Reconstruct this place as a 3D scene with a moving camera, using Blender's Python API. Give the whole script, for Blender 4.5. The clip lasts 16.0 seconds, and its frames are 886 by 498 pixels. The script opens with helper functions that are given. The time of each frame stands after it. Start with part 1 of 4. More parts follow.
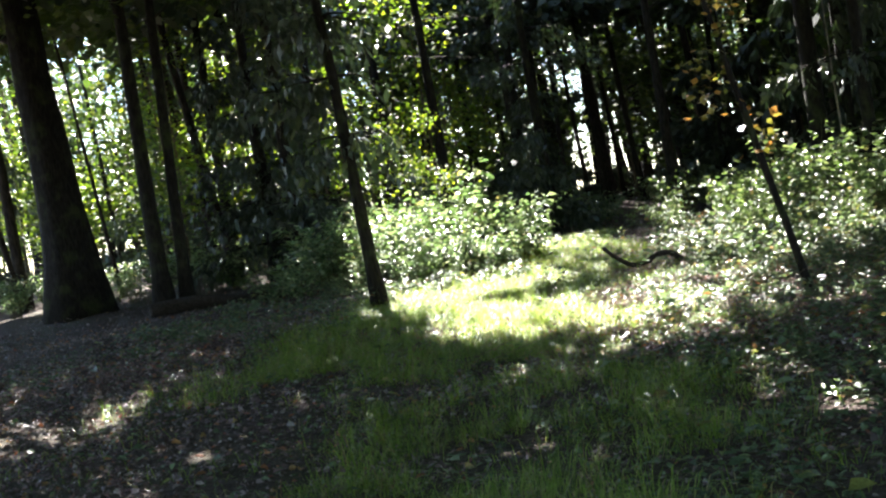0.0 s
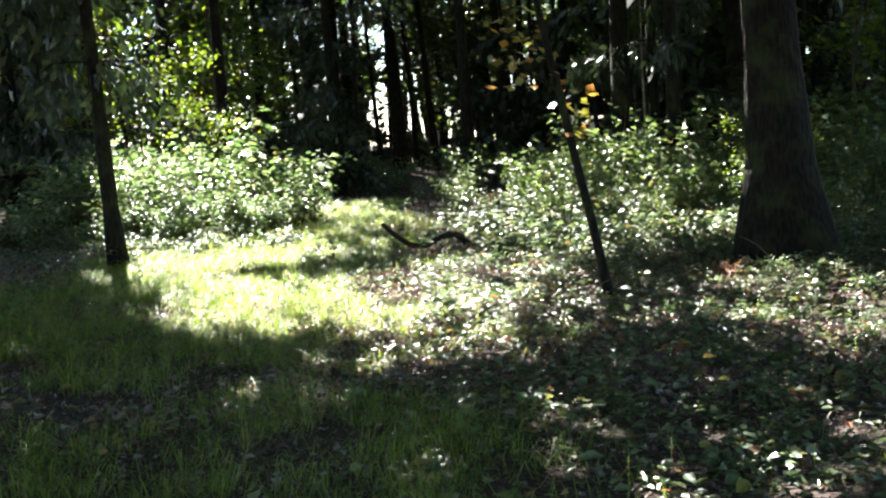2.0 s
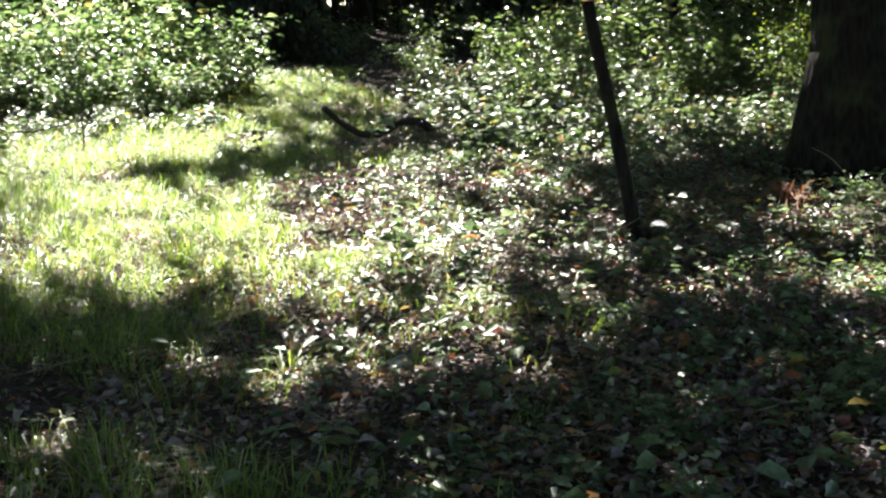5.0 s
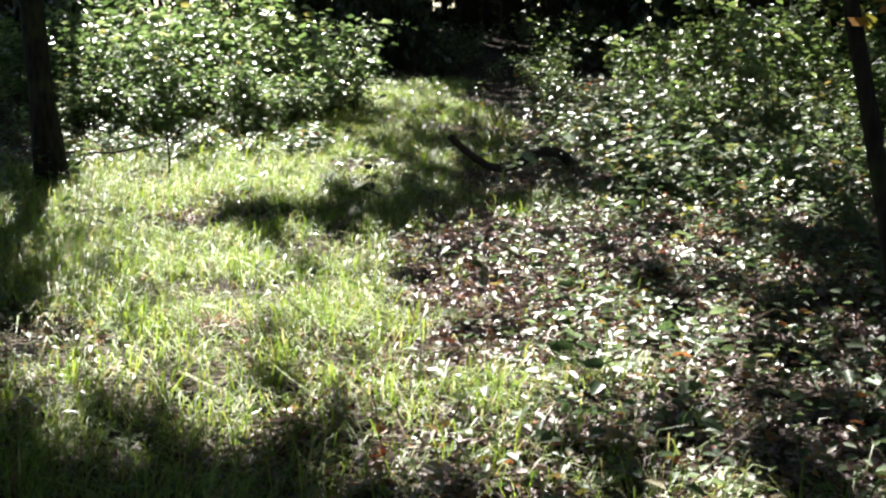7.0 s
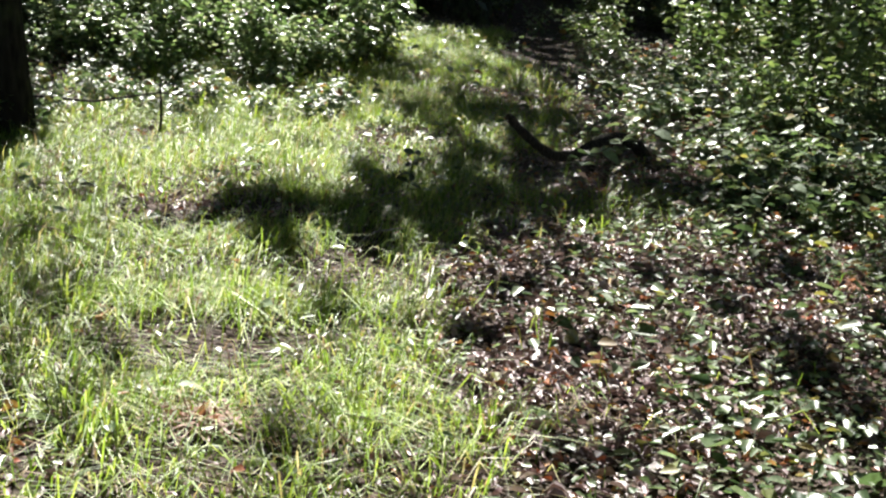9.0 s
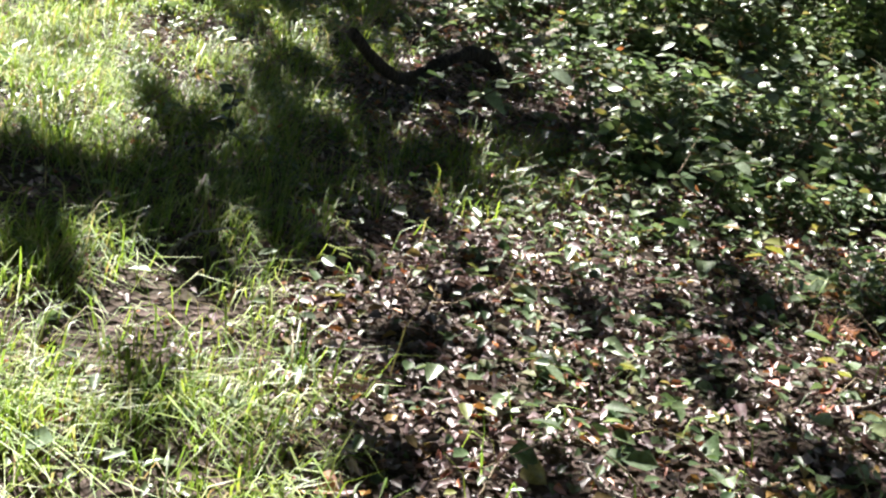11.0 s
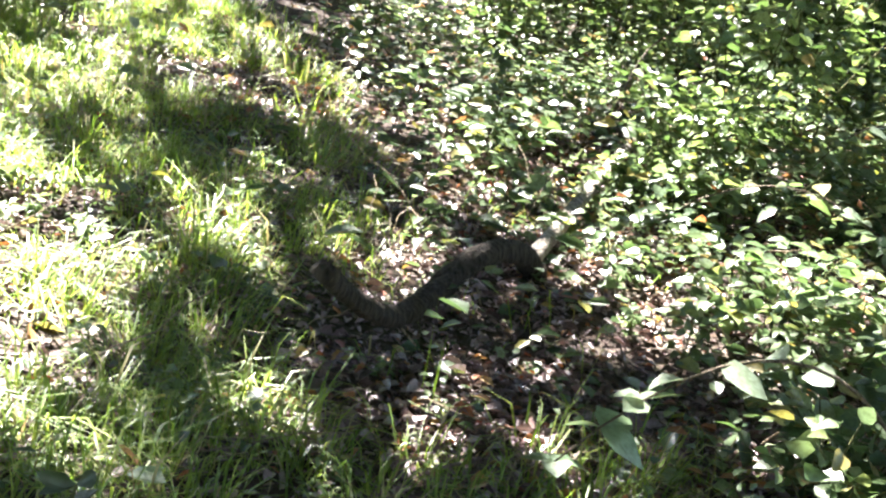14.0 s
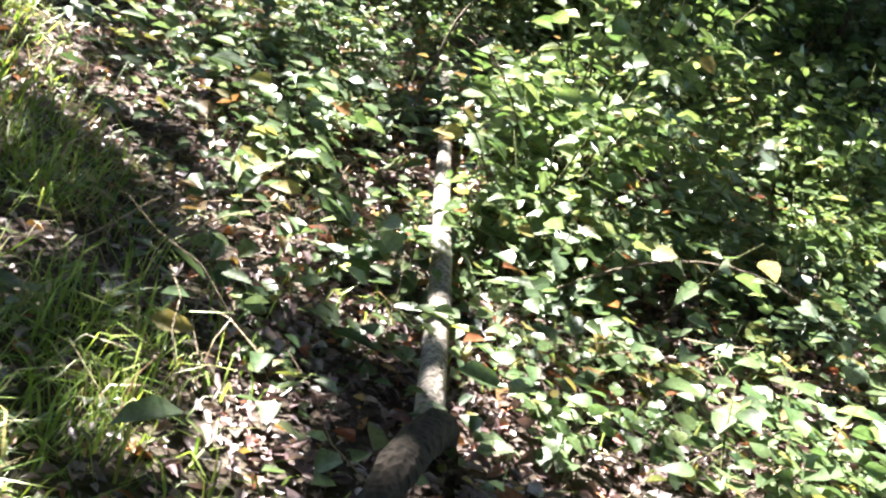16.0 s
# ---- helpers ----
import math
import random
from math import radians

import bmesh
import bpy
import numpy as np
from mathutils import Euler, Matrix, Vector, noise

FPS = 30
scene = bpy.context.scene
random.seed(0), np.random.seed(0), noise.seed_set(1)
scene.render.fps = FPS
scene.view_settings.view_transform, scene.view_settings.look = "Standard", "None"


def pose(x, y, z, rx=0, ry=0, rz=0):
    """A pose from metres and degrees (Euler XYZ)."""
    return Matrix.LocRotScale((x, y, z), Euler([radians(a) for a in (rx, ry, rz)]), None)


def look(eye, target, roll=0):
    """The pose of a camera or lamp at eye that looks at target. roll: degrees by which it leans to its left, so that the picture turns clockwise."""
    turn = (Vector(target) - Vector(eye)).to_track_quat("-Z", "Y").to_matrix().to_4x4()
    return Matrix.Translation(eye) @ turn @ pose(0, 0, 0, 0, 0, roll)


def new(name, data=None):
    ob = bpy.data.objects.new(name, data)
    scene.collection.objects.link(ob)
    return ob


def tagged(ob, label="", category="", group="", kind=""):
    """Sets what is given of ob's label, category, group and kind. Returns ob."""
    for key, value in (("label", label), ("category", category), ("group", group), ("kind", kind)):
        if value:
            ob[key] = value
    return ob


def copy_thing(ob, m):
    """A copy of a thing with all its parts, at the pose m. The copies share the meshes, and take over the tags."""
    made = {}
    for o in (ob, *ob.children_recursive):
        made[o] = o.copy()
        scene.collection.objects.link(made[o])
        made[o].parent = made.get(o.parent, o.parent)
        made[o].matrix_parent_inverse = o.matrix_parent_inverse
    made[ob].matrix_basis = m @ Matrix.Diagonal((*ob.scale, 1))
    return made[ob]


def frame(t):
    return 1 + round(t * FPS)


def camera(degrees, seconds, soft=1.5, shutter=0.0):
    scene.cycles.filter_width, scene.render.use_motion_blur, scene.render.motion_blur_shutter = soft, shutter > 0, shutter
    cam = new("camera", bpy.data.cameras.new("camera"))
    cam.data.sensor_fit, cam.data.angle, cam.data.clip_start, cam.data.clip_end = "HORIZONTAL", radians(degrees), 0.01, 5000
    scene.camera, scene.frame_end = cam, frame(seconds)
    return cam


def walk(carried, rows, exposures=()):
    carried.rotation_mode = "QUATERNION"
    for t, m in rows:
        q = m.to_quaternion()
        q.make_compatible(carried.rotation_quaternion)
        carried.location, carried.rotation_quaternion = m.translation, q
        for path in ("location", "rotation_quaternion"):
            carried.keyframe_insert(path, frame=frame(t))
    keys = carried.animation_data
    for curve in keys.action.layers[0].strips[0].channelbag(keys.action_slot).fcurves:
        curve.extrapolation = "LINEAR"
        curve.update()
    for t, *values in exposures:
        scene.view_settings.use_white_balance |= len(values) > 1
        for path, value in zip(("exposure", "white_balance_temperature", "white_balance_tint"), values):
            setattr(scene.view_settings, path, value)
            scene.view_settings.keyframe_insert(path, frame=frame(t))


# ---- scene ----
cam = camera(41.0, 16.0, soft=2.3)
PATH = [
    (0, (0.373, -6.53, 1.351), (-0.047, -4.575, 1.304), -9.1),
    (0.5, (0.407, -5.897, 1.414), (0.275, -3.903, 1.345), -5.8),
    (1, (0.426, -5.247, 1.438), (0.35, -3.248, 1.412), -7.2),
    (1.5, (0.342, -4.638, 1.421), (0.245, -2.644, 1.295), -5.8),
    (2, (0.35, -4.137, 1.437), (0.272, -2.144, 1.279), -3.2),
    (2.5, (0.44, -3.559, 1.492), (0.329, -1.578, 1.242), -4.6),
    (3, (0.424, -2.917, 1.429), (0.33, -0.935, 1.174), -6.7),
    (3.2, (0.415, -2.629, 1.459), (0.38, -0.651, 1.167), -4.3),
    (5.3, (0.249, -0.385, 1.518), (0.225, 1.577, 1.127), -1.7),
    (5.5, (0.237, -0.2, 1.563), (0.172, 1.762, 1.183), -2.5),
    (6, (0.05, 0.394, 1.512), (-0.14, 2.36, 1.197), -2.9),
    (6.5, (-0.149, 0.883, 1.593), (-0.3, 2.846, 1.243), 1.1),
    (7, (-0.239, 1.516, 1.598), (-0.411, 3.471, 1.214), -0.5),
    (7.5, (-0.436, 2.059, 1.563), (-0.65, 4.02, 1.234), -1.4),
    (8, (-0.686, 2.582, 1.675), (-0.895, 4.549, 1.379), -0.7),
    (8.5, (-0.75, 3.133, 1.664), (-0.951, 5.067, 1.194), 4.0),
    (9, (-0.809, 3.571, 1.679), (-0.969, 5.504, 1.192), 4.1),
    (9.2, (-0.897, 3.786, 1.639), (-0.996, 5.71, 1.104), 6.3),
    (11.3, (-1.519, 6.025, 1.82), (-1.15, 7.861, 1.117), 8.7),
    (11.5, (-1.517, 6.199, 1.814), (-1.12, 8.035, 1.128), 7.7),
    (12, (-1.454, 6.888, 1.77), (-1.108, 8.77, 1.188), 7.4),
    (12.5, (-1.522, 7.505, 1.671), (-1.222, 9.43, 1.221), 6.5),
    (13, (-1.623, 8.067, 1.76), (-1.23, 9.967, 1.273), 11.6),
    (13.5, (-1.556, 8.559, 1.623), (-1.079, 10.431, 1.106), 12.9),
    (14, (-1.545, 9.085, 1.677), (-1.109, 10.945, 1.085), 11.5),
    (14.5, (-1.711, 9.81, 1.654), (-1.16, 11.621, 1.009), 17.5),
    (15, (-1.756, 10.389, 1.598), (-1.029, 12.148, 0.982), 17.0),
    (15.5, (-1.754, 11.016, 1.718), (-0.825, 12.646, 1.025), 16.7),
    (16, (-1.795, 11.572, 1.599), (-0.732, 13.146, 0.97), 20.6),
]
EXPOSURES = [(0, 3.4), (3, 3.2), (5, 2.92), (8, 2.1), (9, 2.05), (11.3, 2.6), (12.3, 3.65), (14.3, 4.2), (16, 3.95)]
walk(cam, [(t, look(eye, target, roll)) for t, eye, target, roll in PATH], EXPOSURES)

# ---- light ----
SUN = Vector((-0.245, 0.655, 0.715)).normalized()
world = bpy.data.worlds.new("world")
scene.world = world
world.use_nodes = True
sky = world.node_tree.nodes.new("ShaderNodeTexSky")
sky.sky_type = "NISHITA"
sky.sun_disc = False
sky.dust_density, sky.ozone_density = 0.3, 2.0
sky.sun_elevation = math.asin(SUN.z)
sky.sun_rotation = math.atan2(SUN.x, SUN.y)
background = world.node_tree.nodes["Background"]
background.inputs["Strength"].default_value = 0.05
world.node_tree.links.new(sky.outputs[0], background.inputs["Color"])
sun = new("sun", bpy.data.lights.new("sun", "SUN"))
sun.data.energy, sun.data.angle, sun.data.color = 5.0, radians(0.5), (1.0, 0.96, 0.9)
sun.matrix_world = look(SUN * 60, (0, 0, 0))


# ---- materials ----
def nodes_of(name):
    mat = bpy.data.materials.new(name)
    mat.use_nodes = True
    return mat, mat.node_tree.nodes, mat.node_tree.links, mat.node_tree.nodes["Principled BSDF"]


def ramp(nodes, stops, mode="LINEAR"):
    r = nodes.new("ShaderNodeValToRGB")
    r.color_ramp.interpolation = mode
    while len(r.color_ramp.elements) < len(stops):
        r.color_ramp.elements.new(0.5)
    for e, (at, c) in zip(r.color_ramp.elements, stops):
        e.position, e.color = at, (*c, 1)
    return r


def noise_node(nodes, links, scale, detail=4.0, coords=None, rough=0.55):
    n = nodes.new("ShaderNodeTexNoise")
    n.inputs["Scale"].default_value, n.inputs["Detail"].default_value, n.inputs["Roughness"].default_value = scale, detail, rough
    if coords is not None:
        links.new(coords, n.inputs["Vector"])
    return n


def mix_color(nodes, links, fac, a, b, blend="MIX"):
    m = nodes.new("ShaderNodeMix")
    m.data_type, m.blend_type = "RGBA", blend
    if isinstance(fac, float):
        m.inputs[0].default_value = fac
    else:
        links.new(fac, m.inputs[0])
    for sock, v in ((m.inputs[6], a), (m.inputs[7], b)):
        if isinstance(v, tuple):
            sock.default_value = (*v, 1)
        else:
            links.new(v, sock)
    return m.outputs[2]


def bump(nodes, links, height, strength, distance, target):
    b = nodes.new("ShaderNodeBump")
    b.inputs["Strength"].default_value, b.inputs["Distance"].default_value = strength, distance
    links.new(height, b.inputs["Height"])
    links.new(b.outputs[0], target.inputs["Normal"])


def leaf_material(name, stops, passes=0.35, rough=0.42, per_object=False, scale=60.0, glow=(1.0, 1.0, 0.75)):
    """Leaves: hue varies from leaf to leaf, with blotches and veins, and light passes through."""
    mat, nodes, links, p = nodes_of(name)
    if per_object:
        rnd = nodes.new("ShaderNodeObjectInfo").outputs["Random"]
    else:
        rnd = nodes.new("ShaderNodeNewGeometry").outputs["Random Per Island"]
    r = ramp(nodes, stops)
    links.new(rnd, r.inputs[0])
    co = nodes.new("ShaderNodeTexCoord").outputs["Object"]
    n = noise_node(nodes, links, scale, 3.0, co)
    blot = ramp(nodes, [(0.35, (0.62, 0.6, 0.5)), (0.62, (1.0, 1.0, 1.0))])
    links.new(n.outputs["Fac"], blot.inputs[0])
    col = mix_color(nodes, links, 1.0, r.outputs[0], blot.outputs[0], "MULTIPLY")
    links.new(col, p.inputs["Base Color"])
    p.inputs["Roughness"].default_value = rough
    p.inputs["Specular IOR Level"].default_value = 0.75
    bump(nodes, links, n.outputs["Fac"], 0.3, 0.004, p)
    t = nodes.new("ShaderNodeBsdfTranslucent")
    lit_through = mix_color(nodes, links, 1.0, col, glow, "MULTIPLY")
    links.new(lit_through, t.inputs["Color"])
    m = nodes.new("ShaderNodeMixShader")
    m.inputs[0].default_value = passes
    links.new(p.outputs[0], m.inputs[1])
    links.new(t.outputs[0], m.inputs[2])
    links.new(m.outputs[0], nodes["Material Output"].inputs["Surface"])
    return mat


def bark_material(name, dark, light, scale=1.0, moss=0.0):
    mat, nodes, links, p = nodes_of(name)
    co = nodes.new("ShaderNodeTexCoord").outputs["Object"]
    mp = nodes.new("ShaderNodeMapping")
    mp.inputs["Scale"].default_value = (1.0, 1.0, 0.22)
    links.new(co, mp.inputs["Vector"])
    v = nodes.new("ShaderNodeTexVoronoi")
    v.inputs["Scale"].default_value = 26.0 * scale
    links.new(mp.outputs[0], v.inputs["Vector"])
    n = noise_node(nodes, links, 40.0 * scale, 6.0, mp.outputs[0], 0.65)
    big = noise_node(nodes, links, 2.5, 3.0, co)
    add = nodes.new("ShaderNodeMath")
    add.operation = "MULTIPLY"
    links.new(v.outputs["Distance"], add.inputs[0])
    links.new(n.outputs["Fac"], add.inputs[1])
    r = ramp(nodes, [(0.05, dark), (0.45, light)])
    links.new(add.outputs[0], r.inputs[0])
    tint = ramp(nodes, [(0.35, (0.7, 0.7, 0.7)), (0.65, (1.0, 1.0, 1.0))])
    links.new(big.outputs["Fac"], tint.inputs[0])
    col = mix_color(nodes, links, 1.0, r.outputs[0], tint.outputs[0], "MULTIPLY")
    if moss:
        mask = ramp(nodes, [(0.52, (0, 0, 0)), (0.66, (moss, moss, moss))])
        links.new(big.outputs["Fac"], mask.inputs[0])
        col = mix_color(nodes, links, mask.outputs[0], col, (0.06, 0.09, 0.025))
    links.new(col, p.inputs["Base Color"])
    p.inputs["Roughness"].default_value = 0.9
    p.inputs["Specular IOR Level"].default_value = 0.2
    bump(nodes, links, add.outputs[0], 0.9, 0.03, p)
    return mat


def soil_material():
    mat, nodes, links, p = nodes_of("forest_soil")
    co = nodes.new("ShaderNodeTexCoord").outputs["Object"]
    fine = noise_node(nodes, links, 22.0, 6.0, co, 0.65)
    big = noise_node(nodes, links, 0.5, 3.0, co)
    v = nodes.new("ShaderNodeTexVoronoi")
    v.inputs["Scale"].default_value = 24.0
    links.new(co, v.inputs["Vector"])
    r = ramp(nodes, [(0.3, (0.018, 0.013, 0.009)), (0.55, (0.04, 0.028, 0.021)), (0.75, (0.085, 0.06, 0.046))])
    links.new(fine.outputs["Fac"], r.inputs[0])
    leafy = ramp(nodes, [(0.0, (0.08, 0.05, 0.042)), (0.35, (0.03, 0.023, 0.018)), (0.7, (0.12, 0.085, 0.08)), (1.0, (0.05, 0.045, 0.02))])
    links.new(v.outputs["Color"], leafy.inputs[0])
    col = mix_color(nodes, links, 0.5, r.outputs[0], leafy.outputs[0])
    moss = ramp(nodes, [(0.5, (0, 0, 0)), (0.7, (0.5, 0.5, 0.5))])
    links.new(big.outputs["Fac"], moss.inputs[0])
    col = mix_color(nodes, links, moss.outputs[0], col, (0.035, 0.05, 0.014))
    links.new(col, p.inputs["Base Color"])
    p.inputs["Roughness"].default_value = 0.95
    p.inputs["Specular IOR Level"].default_value = 0.2
    bump(nodes, links, v.outputs["Distance"], 0.9, 0.05, p)
    return mat


def stone_material():
    mat, nodes, links, p = nodes_of("pale_stone")
    co = nodes.new("ShaderNodeTexCoord").outputs["Object"]
    n = noise_node(nodes, links, 30.0, 6.0, co, 0.7)
    r = ramp(nodes, [(0.3, (0.22, 0.21, 0.19)), (0.6, (0.45, 0.44, 0.41))])
    links.new(n.outputs["Fac"], r.inputs[0])
    links.new(r.outputs[0], p.inputs["Base Color"])
    p.inputs["Roughness"].default_value = 0.85
    bump(nodes, links, n.outputs["Fac"], 0.6, 0.01, p)
    return mat


SOIL = soil_material()
STONE = stone_material()
GRASS = leaf_material("grass_blades", [(0.0, (0.1, 0.18, 0.03)), (0.45, (0.23, 0.36, 0.055)), (0.84, (0.38, 0.47, 0.1)), (0.9, (0.4, 0.36, 0.17)), (0.96, (0.48, 0.42, 0.28)), (1.0, (0.3, 0.16, 0.08))], 0.5, 0.46, scale=25.0, glow=(1.0, 1.0, 0.68))
SHRUB = leaf_material("shrub_leaves", [(0.0, (0.08, 0.145, 0.06)), (0.5, (0.16, 0.25, 0.1)), (0.75, (0.26, 0.34, 0.18)), (0.93, (0.36, 0.42, 0.26)), (1.0, (0.34, 0.3, 0.1))], 0.5, 0.36)
LIME = leaf_material("light_shrub_leaves", [(0.0, (0.06, 0.11, 0.04)), (0.5, (0.12, 0.185, 0.065)), (0.8, (0.2, 0.27, 0.11)), (0.95, (0.28, 0.33, 0.17)), (1.0, (0.34, 0.22, 0.08))], 0.45, 0.38, glow=(1.0, 1.0, 0.7))
HERB = leaf_material("broad_herb_leaves", [(0.0, (0.08, 0.14, 0.055)), (0.6, (0.145, 0.21, 0.09)), (0.85, (0.23, 0.3, 0.16)), (0.95, (0.25, 0.3, 0.09)), (1.0, (0.32, 0.24, 0.09))], 0.5, 0.4)
COVER = leaf_material("herb_leaves", [(0.0, (0.045, 0.085, 0.04)), (0.35, (0.095, 0.15, 0.07)), (0.6, (0.155, 0.215, 0.11)), (0.82, (0.23, 0.31, 0.2)), (0.9, (0.24, 0.26, 0.06)), (0.96, (0.26, 0.19, 0.09)), (1.0, (0.28, 0.09, 0.045))], 0.46, 0.4)
PALE_LEAF = leaf_material("pale_bramble_leaves", [(0.0, (0.17, 0.25, 0.15)), (0.7, (0.28, 0.34, 0.26)), (0.9, (0.36, 0.4, 0.33)), (1.0, (0.3, 0.36, 0.06))], 0.35, 0.34)
LITTER = leaf_material("dead_leaves", [(0.0, (0.06, 0.04, 0.035)), (0.35, (0.13, 0.075, 0.08)), (0.6, (0.22, 0.14, 0.16)), (0.8, (0.36, 0.28, 0.31)), (0.88, (0.43, 0.38, 0.4)), (0.91, (0.28, 0.07, 0.04)), (0.95, (0.42, 0.16, 0.06)), (1.0, (0.42, 0.3, 0.1))], 0.15, 0.48)
PIECE = leaf_material("fallen_leaf_skin", [(0.0, (0.08, 0.05, 0.045)), (0.4, (0.2, 0.13, 0.13)), (0.7, (0.36, 0.3, 0.31)), (0.85, (0.48, 0.44, 0.46)), (0.93, (0.34, 0.08, 0.04)), (1.0, (0.45, 0.3, 0.09))], 0.15, 0.46, per_object=True)
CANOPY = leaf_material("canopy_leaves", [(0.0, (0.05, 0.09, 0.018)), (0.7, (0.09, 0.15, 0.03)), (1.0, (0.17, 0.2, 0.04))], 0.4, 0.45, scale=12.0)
# Lime leaf colours with the glow of sunlight put into them.
YOUNG_SUNLIT = leaf_material("sunlit_young_leaves", [(0.0, (0.09, 0.16, 0.025)), (0.6, (0.14, 0.23, 0.035)), (1.0, (0.27, 0.31, 0.05))], 0.6, 0.45, scale=20.0, glow=(1.0, 1.0, 0.4))
YELLOW = leaf_material("autumn_leaves", [(0.0, (0.12, 0.15, 0.03)), (0.5, (0.28, 0.25, 0.05)), (1.0, (0.45, 0.2, 0.06))], 0.45, 0.4)
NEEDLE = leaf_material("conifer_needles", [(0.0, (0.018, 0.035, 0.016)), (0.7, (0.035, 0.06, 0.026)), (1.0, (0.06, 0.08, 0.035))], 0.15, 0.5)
RUSSET = leaf_material("russet_fronds", [(0.0, (0.22, 0.09, 0.05)), (1.0, (0.38, 0.19, 0.12))], 0.3, 0.6)
PINK = leaf_material("pink_leaf", [(0.0, (0.5, 0.38, 0.36)), (1.0, (0.55, 0.44, 0.42))], 0.3, 0.4)
FERN = leaf_material("fern_fronds", [(0.0, (0.11, 0.2, 0.03)), (1.0, (0.19, 0.29, 0.05))], 0.5, 0.45)
# Set darker than real bark, so the colour itself carries the deep shade.
BARK = bark_material("shade_dark_bark", (0.007, 0.0055, 0.005), (0.027, 0.022, 0.019), 1.0, 0.3)
BARK_FAR = bark_material("grey_brown_bark", (0.010, 0.008, 0.007), (0.055, 0.045, 0.038), 0.7)
ROTTEN = bark_material("rotten_wood", (0.014, 0.011, 0.009), (0.07, 0.055, 0.045), 2.0)
PALE = bark_material("pale_bare_wood", (0.13, 0.105, 0.085), (0.46, 0.41, 0.37), 2.2)
TWIG = bark_material("twig_bark", (0.05, 0.038, 0.026), (0.2, 0.16, 0.12), 3.0)
STRAW = bark_material("dry_stem", (0.12, 0.085, 0.055), (0.38, 0.31, 0.22), 3.0)
STEM = bark_material("green_stem", (0.05, 0.05, 0.02), (0.14, 0.15, 0.06), 3.0)


# ---- mesh helpers ----
def mesh_of(name, verts, faces, material, smooth=False):
    """A mesh from an (n, 3) array and an (m, k) array of corners."""
    verts, faces = np.asarray(verts, np.float32), np.asarray(faces, np.int32)
    me = bpy.data.meshes.new(name)
    me.vertices.add(len(verts))
    me.vertices.foreach_set("co", verts.ravel())
    me.loops.add(faces.size)
    me.loops.foreach_set("vertex_index", faces.ravel())
    me.polygons.add(len(faces))
    me.polygons.foreach_set("loop_start", np.arange(len(faces), dtype=np.int32) * faces.shape[1])
    if smooth:
        me.polygons.foreach_set("use_smooth", np.ones(len(faces), bool))
    me.update(calc_edges=True)
    me.materials.append(material)
    return me


def part(name, me, parent, label=""):
    ob = new(name, me)
    ob.parent = parent
    return tagged(ob, label)


def thing(name, place, label, category, group=""):
    ob = new(name)
    ob.location = place
    ob.empty_display_size = 0.2
    return tagged(ob, label, category, group)


def unit(v):
    return v / np.maximum(np.linalg.norm(v, axis=-1, keepdims=True), 1e-9)


def leaf_geometry(base, axis, up, length, width, fold=0.3, droop=0.25):
    """Leaves of two bent halves along a midrib: six corners, two quads each."""
    axis = unit(axis)
    side = unit(np.cross(axis, up))
    top = np.cross(side, axis)
    L, W = length[:, None], width[:, None]
    out = np.empty((len(base), 6, 3), np.float32)
    out[:, 0] = base
    out[:, 3] = base + L * axis - droop * L * top
    for i, s in ((1, 1), (5, -1)):
        out[:, i] = base + 0.35 * L * axis + s * 0.5 * W * side + fold * 0.5 * W * top
    for i, s in ((2, 1), (4, -1)):
        out[:, i] = base + 0.75 * L * axis + s * 0.36 * W * side + (fold * 0.36 * W - 0.45 * droop * L) * top
    k = np.arange(len(base), dtype=np.int32)[:, None, None] * 6
    quads = np.array([[0, 1, 2, 3], [0, 3, 4, 5]], np.int32)[None] + k
    return out.reshape(-1, 3), quads.reshape(-1, 4)


def broad_leaf_geometry(base, axis, up, length, width, rng):
    """Broad toothed leaves with a bent midrib: eleven corners, twelve triangles each."""
    axis = unit(axis)
    side = unit(np.cross(axis, up))
    top = np.cross(side, axis)
    n = len(base)
    L, W = length[:, None], width[:, None]
    fold = rng.uniform(0.05, 0.45, n)[:, None]
    droop = rng.uniform(0.05, 0.4, n)[:, None]
    out = np.empty((n, 11, 3), np.float32)
    for i, t in enumerate((0.0, 0.22, 0.48, 0.74, 1.0)):
        out[:, i] = base + L * t * axis - droop * L * t * t * top
    for i, (t, w) in enumerate(((0.16, 0.4), (0.42, 0.52), (0.7, 0.34))):
        for k, sgn in ((5, 1), (8, -1)):
            jag = rng.uniform(0.85, 1.15, n)[:, None] * w * W
            out[:, k + i] = base + L * t * axis - droop * L * t * t * top + sgn * jag * side + fold * jag * top
    a = [(0, 5, 1), (1, 5, 2), (5, 6, 2), (2, 6, 3), (6, 7, 3), (3, 7, 4)]
    other = [(i + 3 * (i > 4), k + 3 * (k > 4), j + 3 * (j > 4)) for i, j, k in a]
    tris = np.array(a + other, np.int32)
    return out.reshape(-1, 3), (tris[None] + np.arange(n, dtype=np.int32)[:, None, None] * 11).reshape(-1, 3)


def crown_geometry(base, axis, up, length, width):
    """Plain pointed leaves for crowns: four corners, one quad each."""
    axis = unit(axis)
    side = unit(np.cross(axis, up))
    L, W = length[:, None], width[:, None]
    out = np.empty((len(base), 4, 3), np.float32)
    out[:, 0], out[:, 2] = base, base + L * axis
    out[:, 1], out[:, 3] = base + 0.5 * L * axis + 0.5 * W * side, base + 0.45 * L * axis - 0.5 * W * side
    return out.reshape(-1, 3), np.arange(len(base) * 4, dtype=np.int32).reshape(-1, 4)


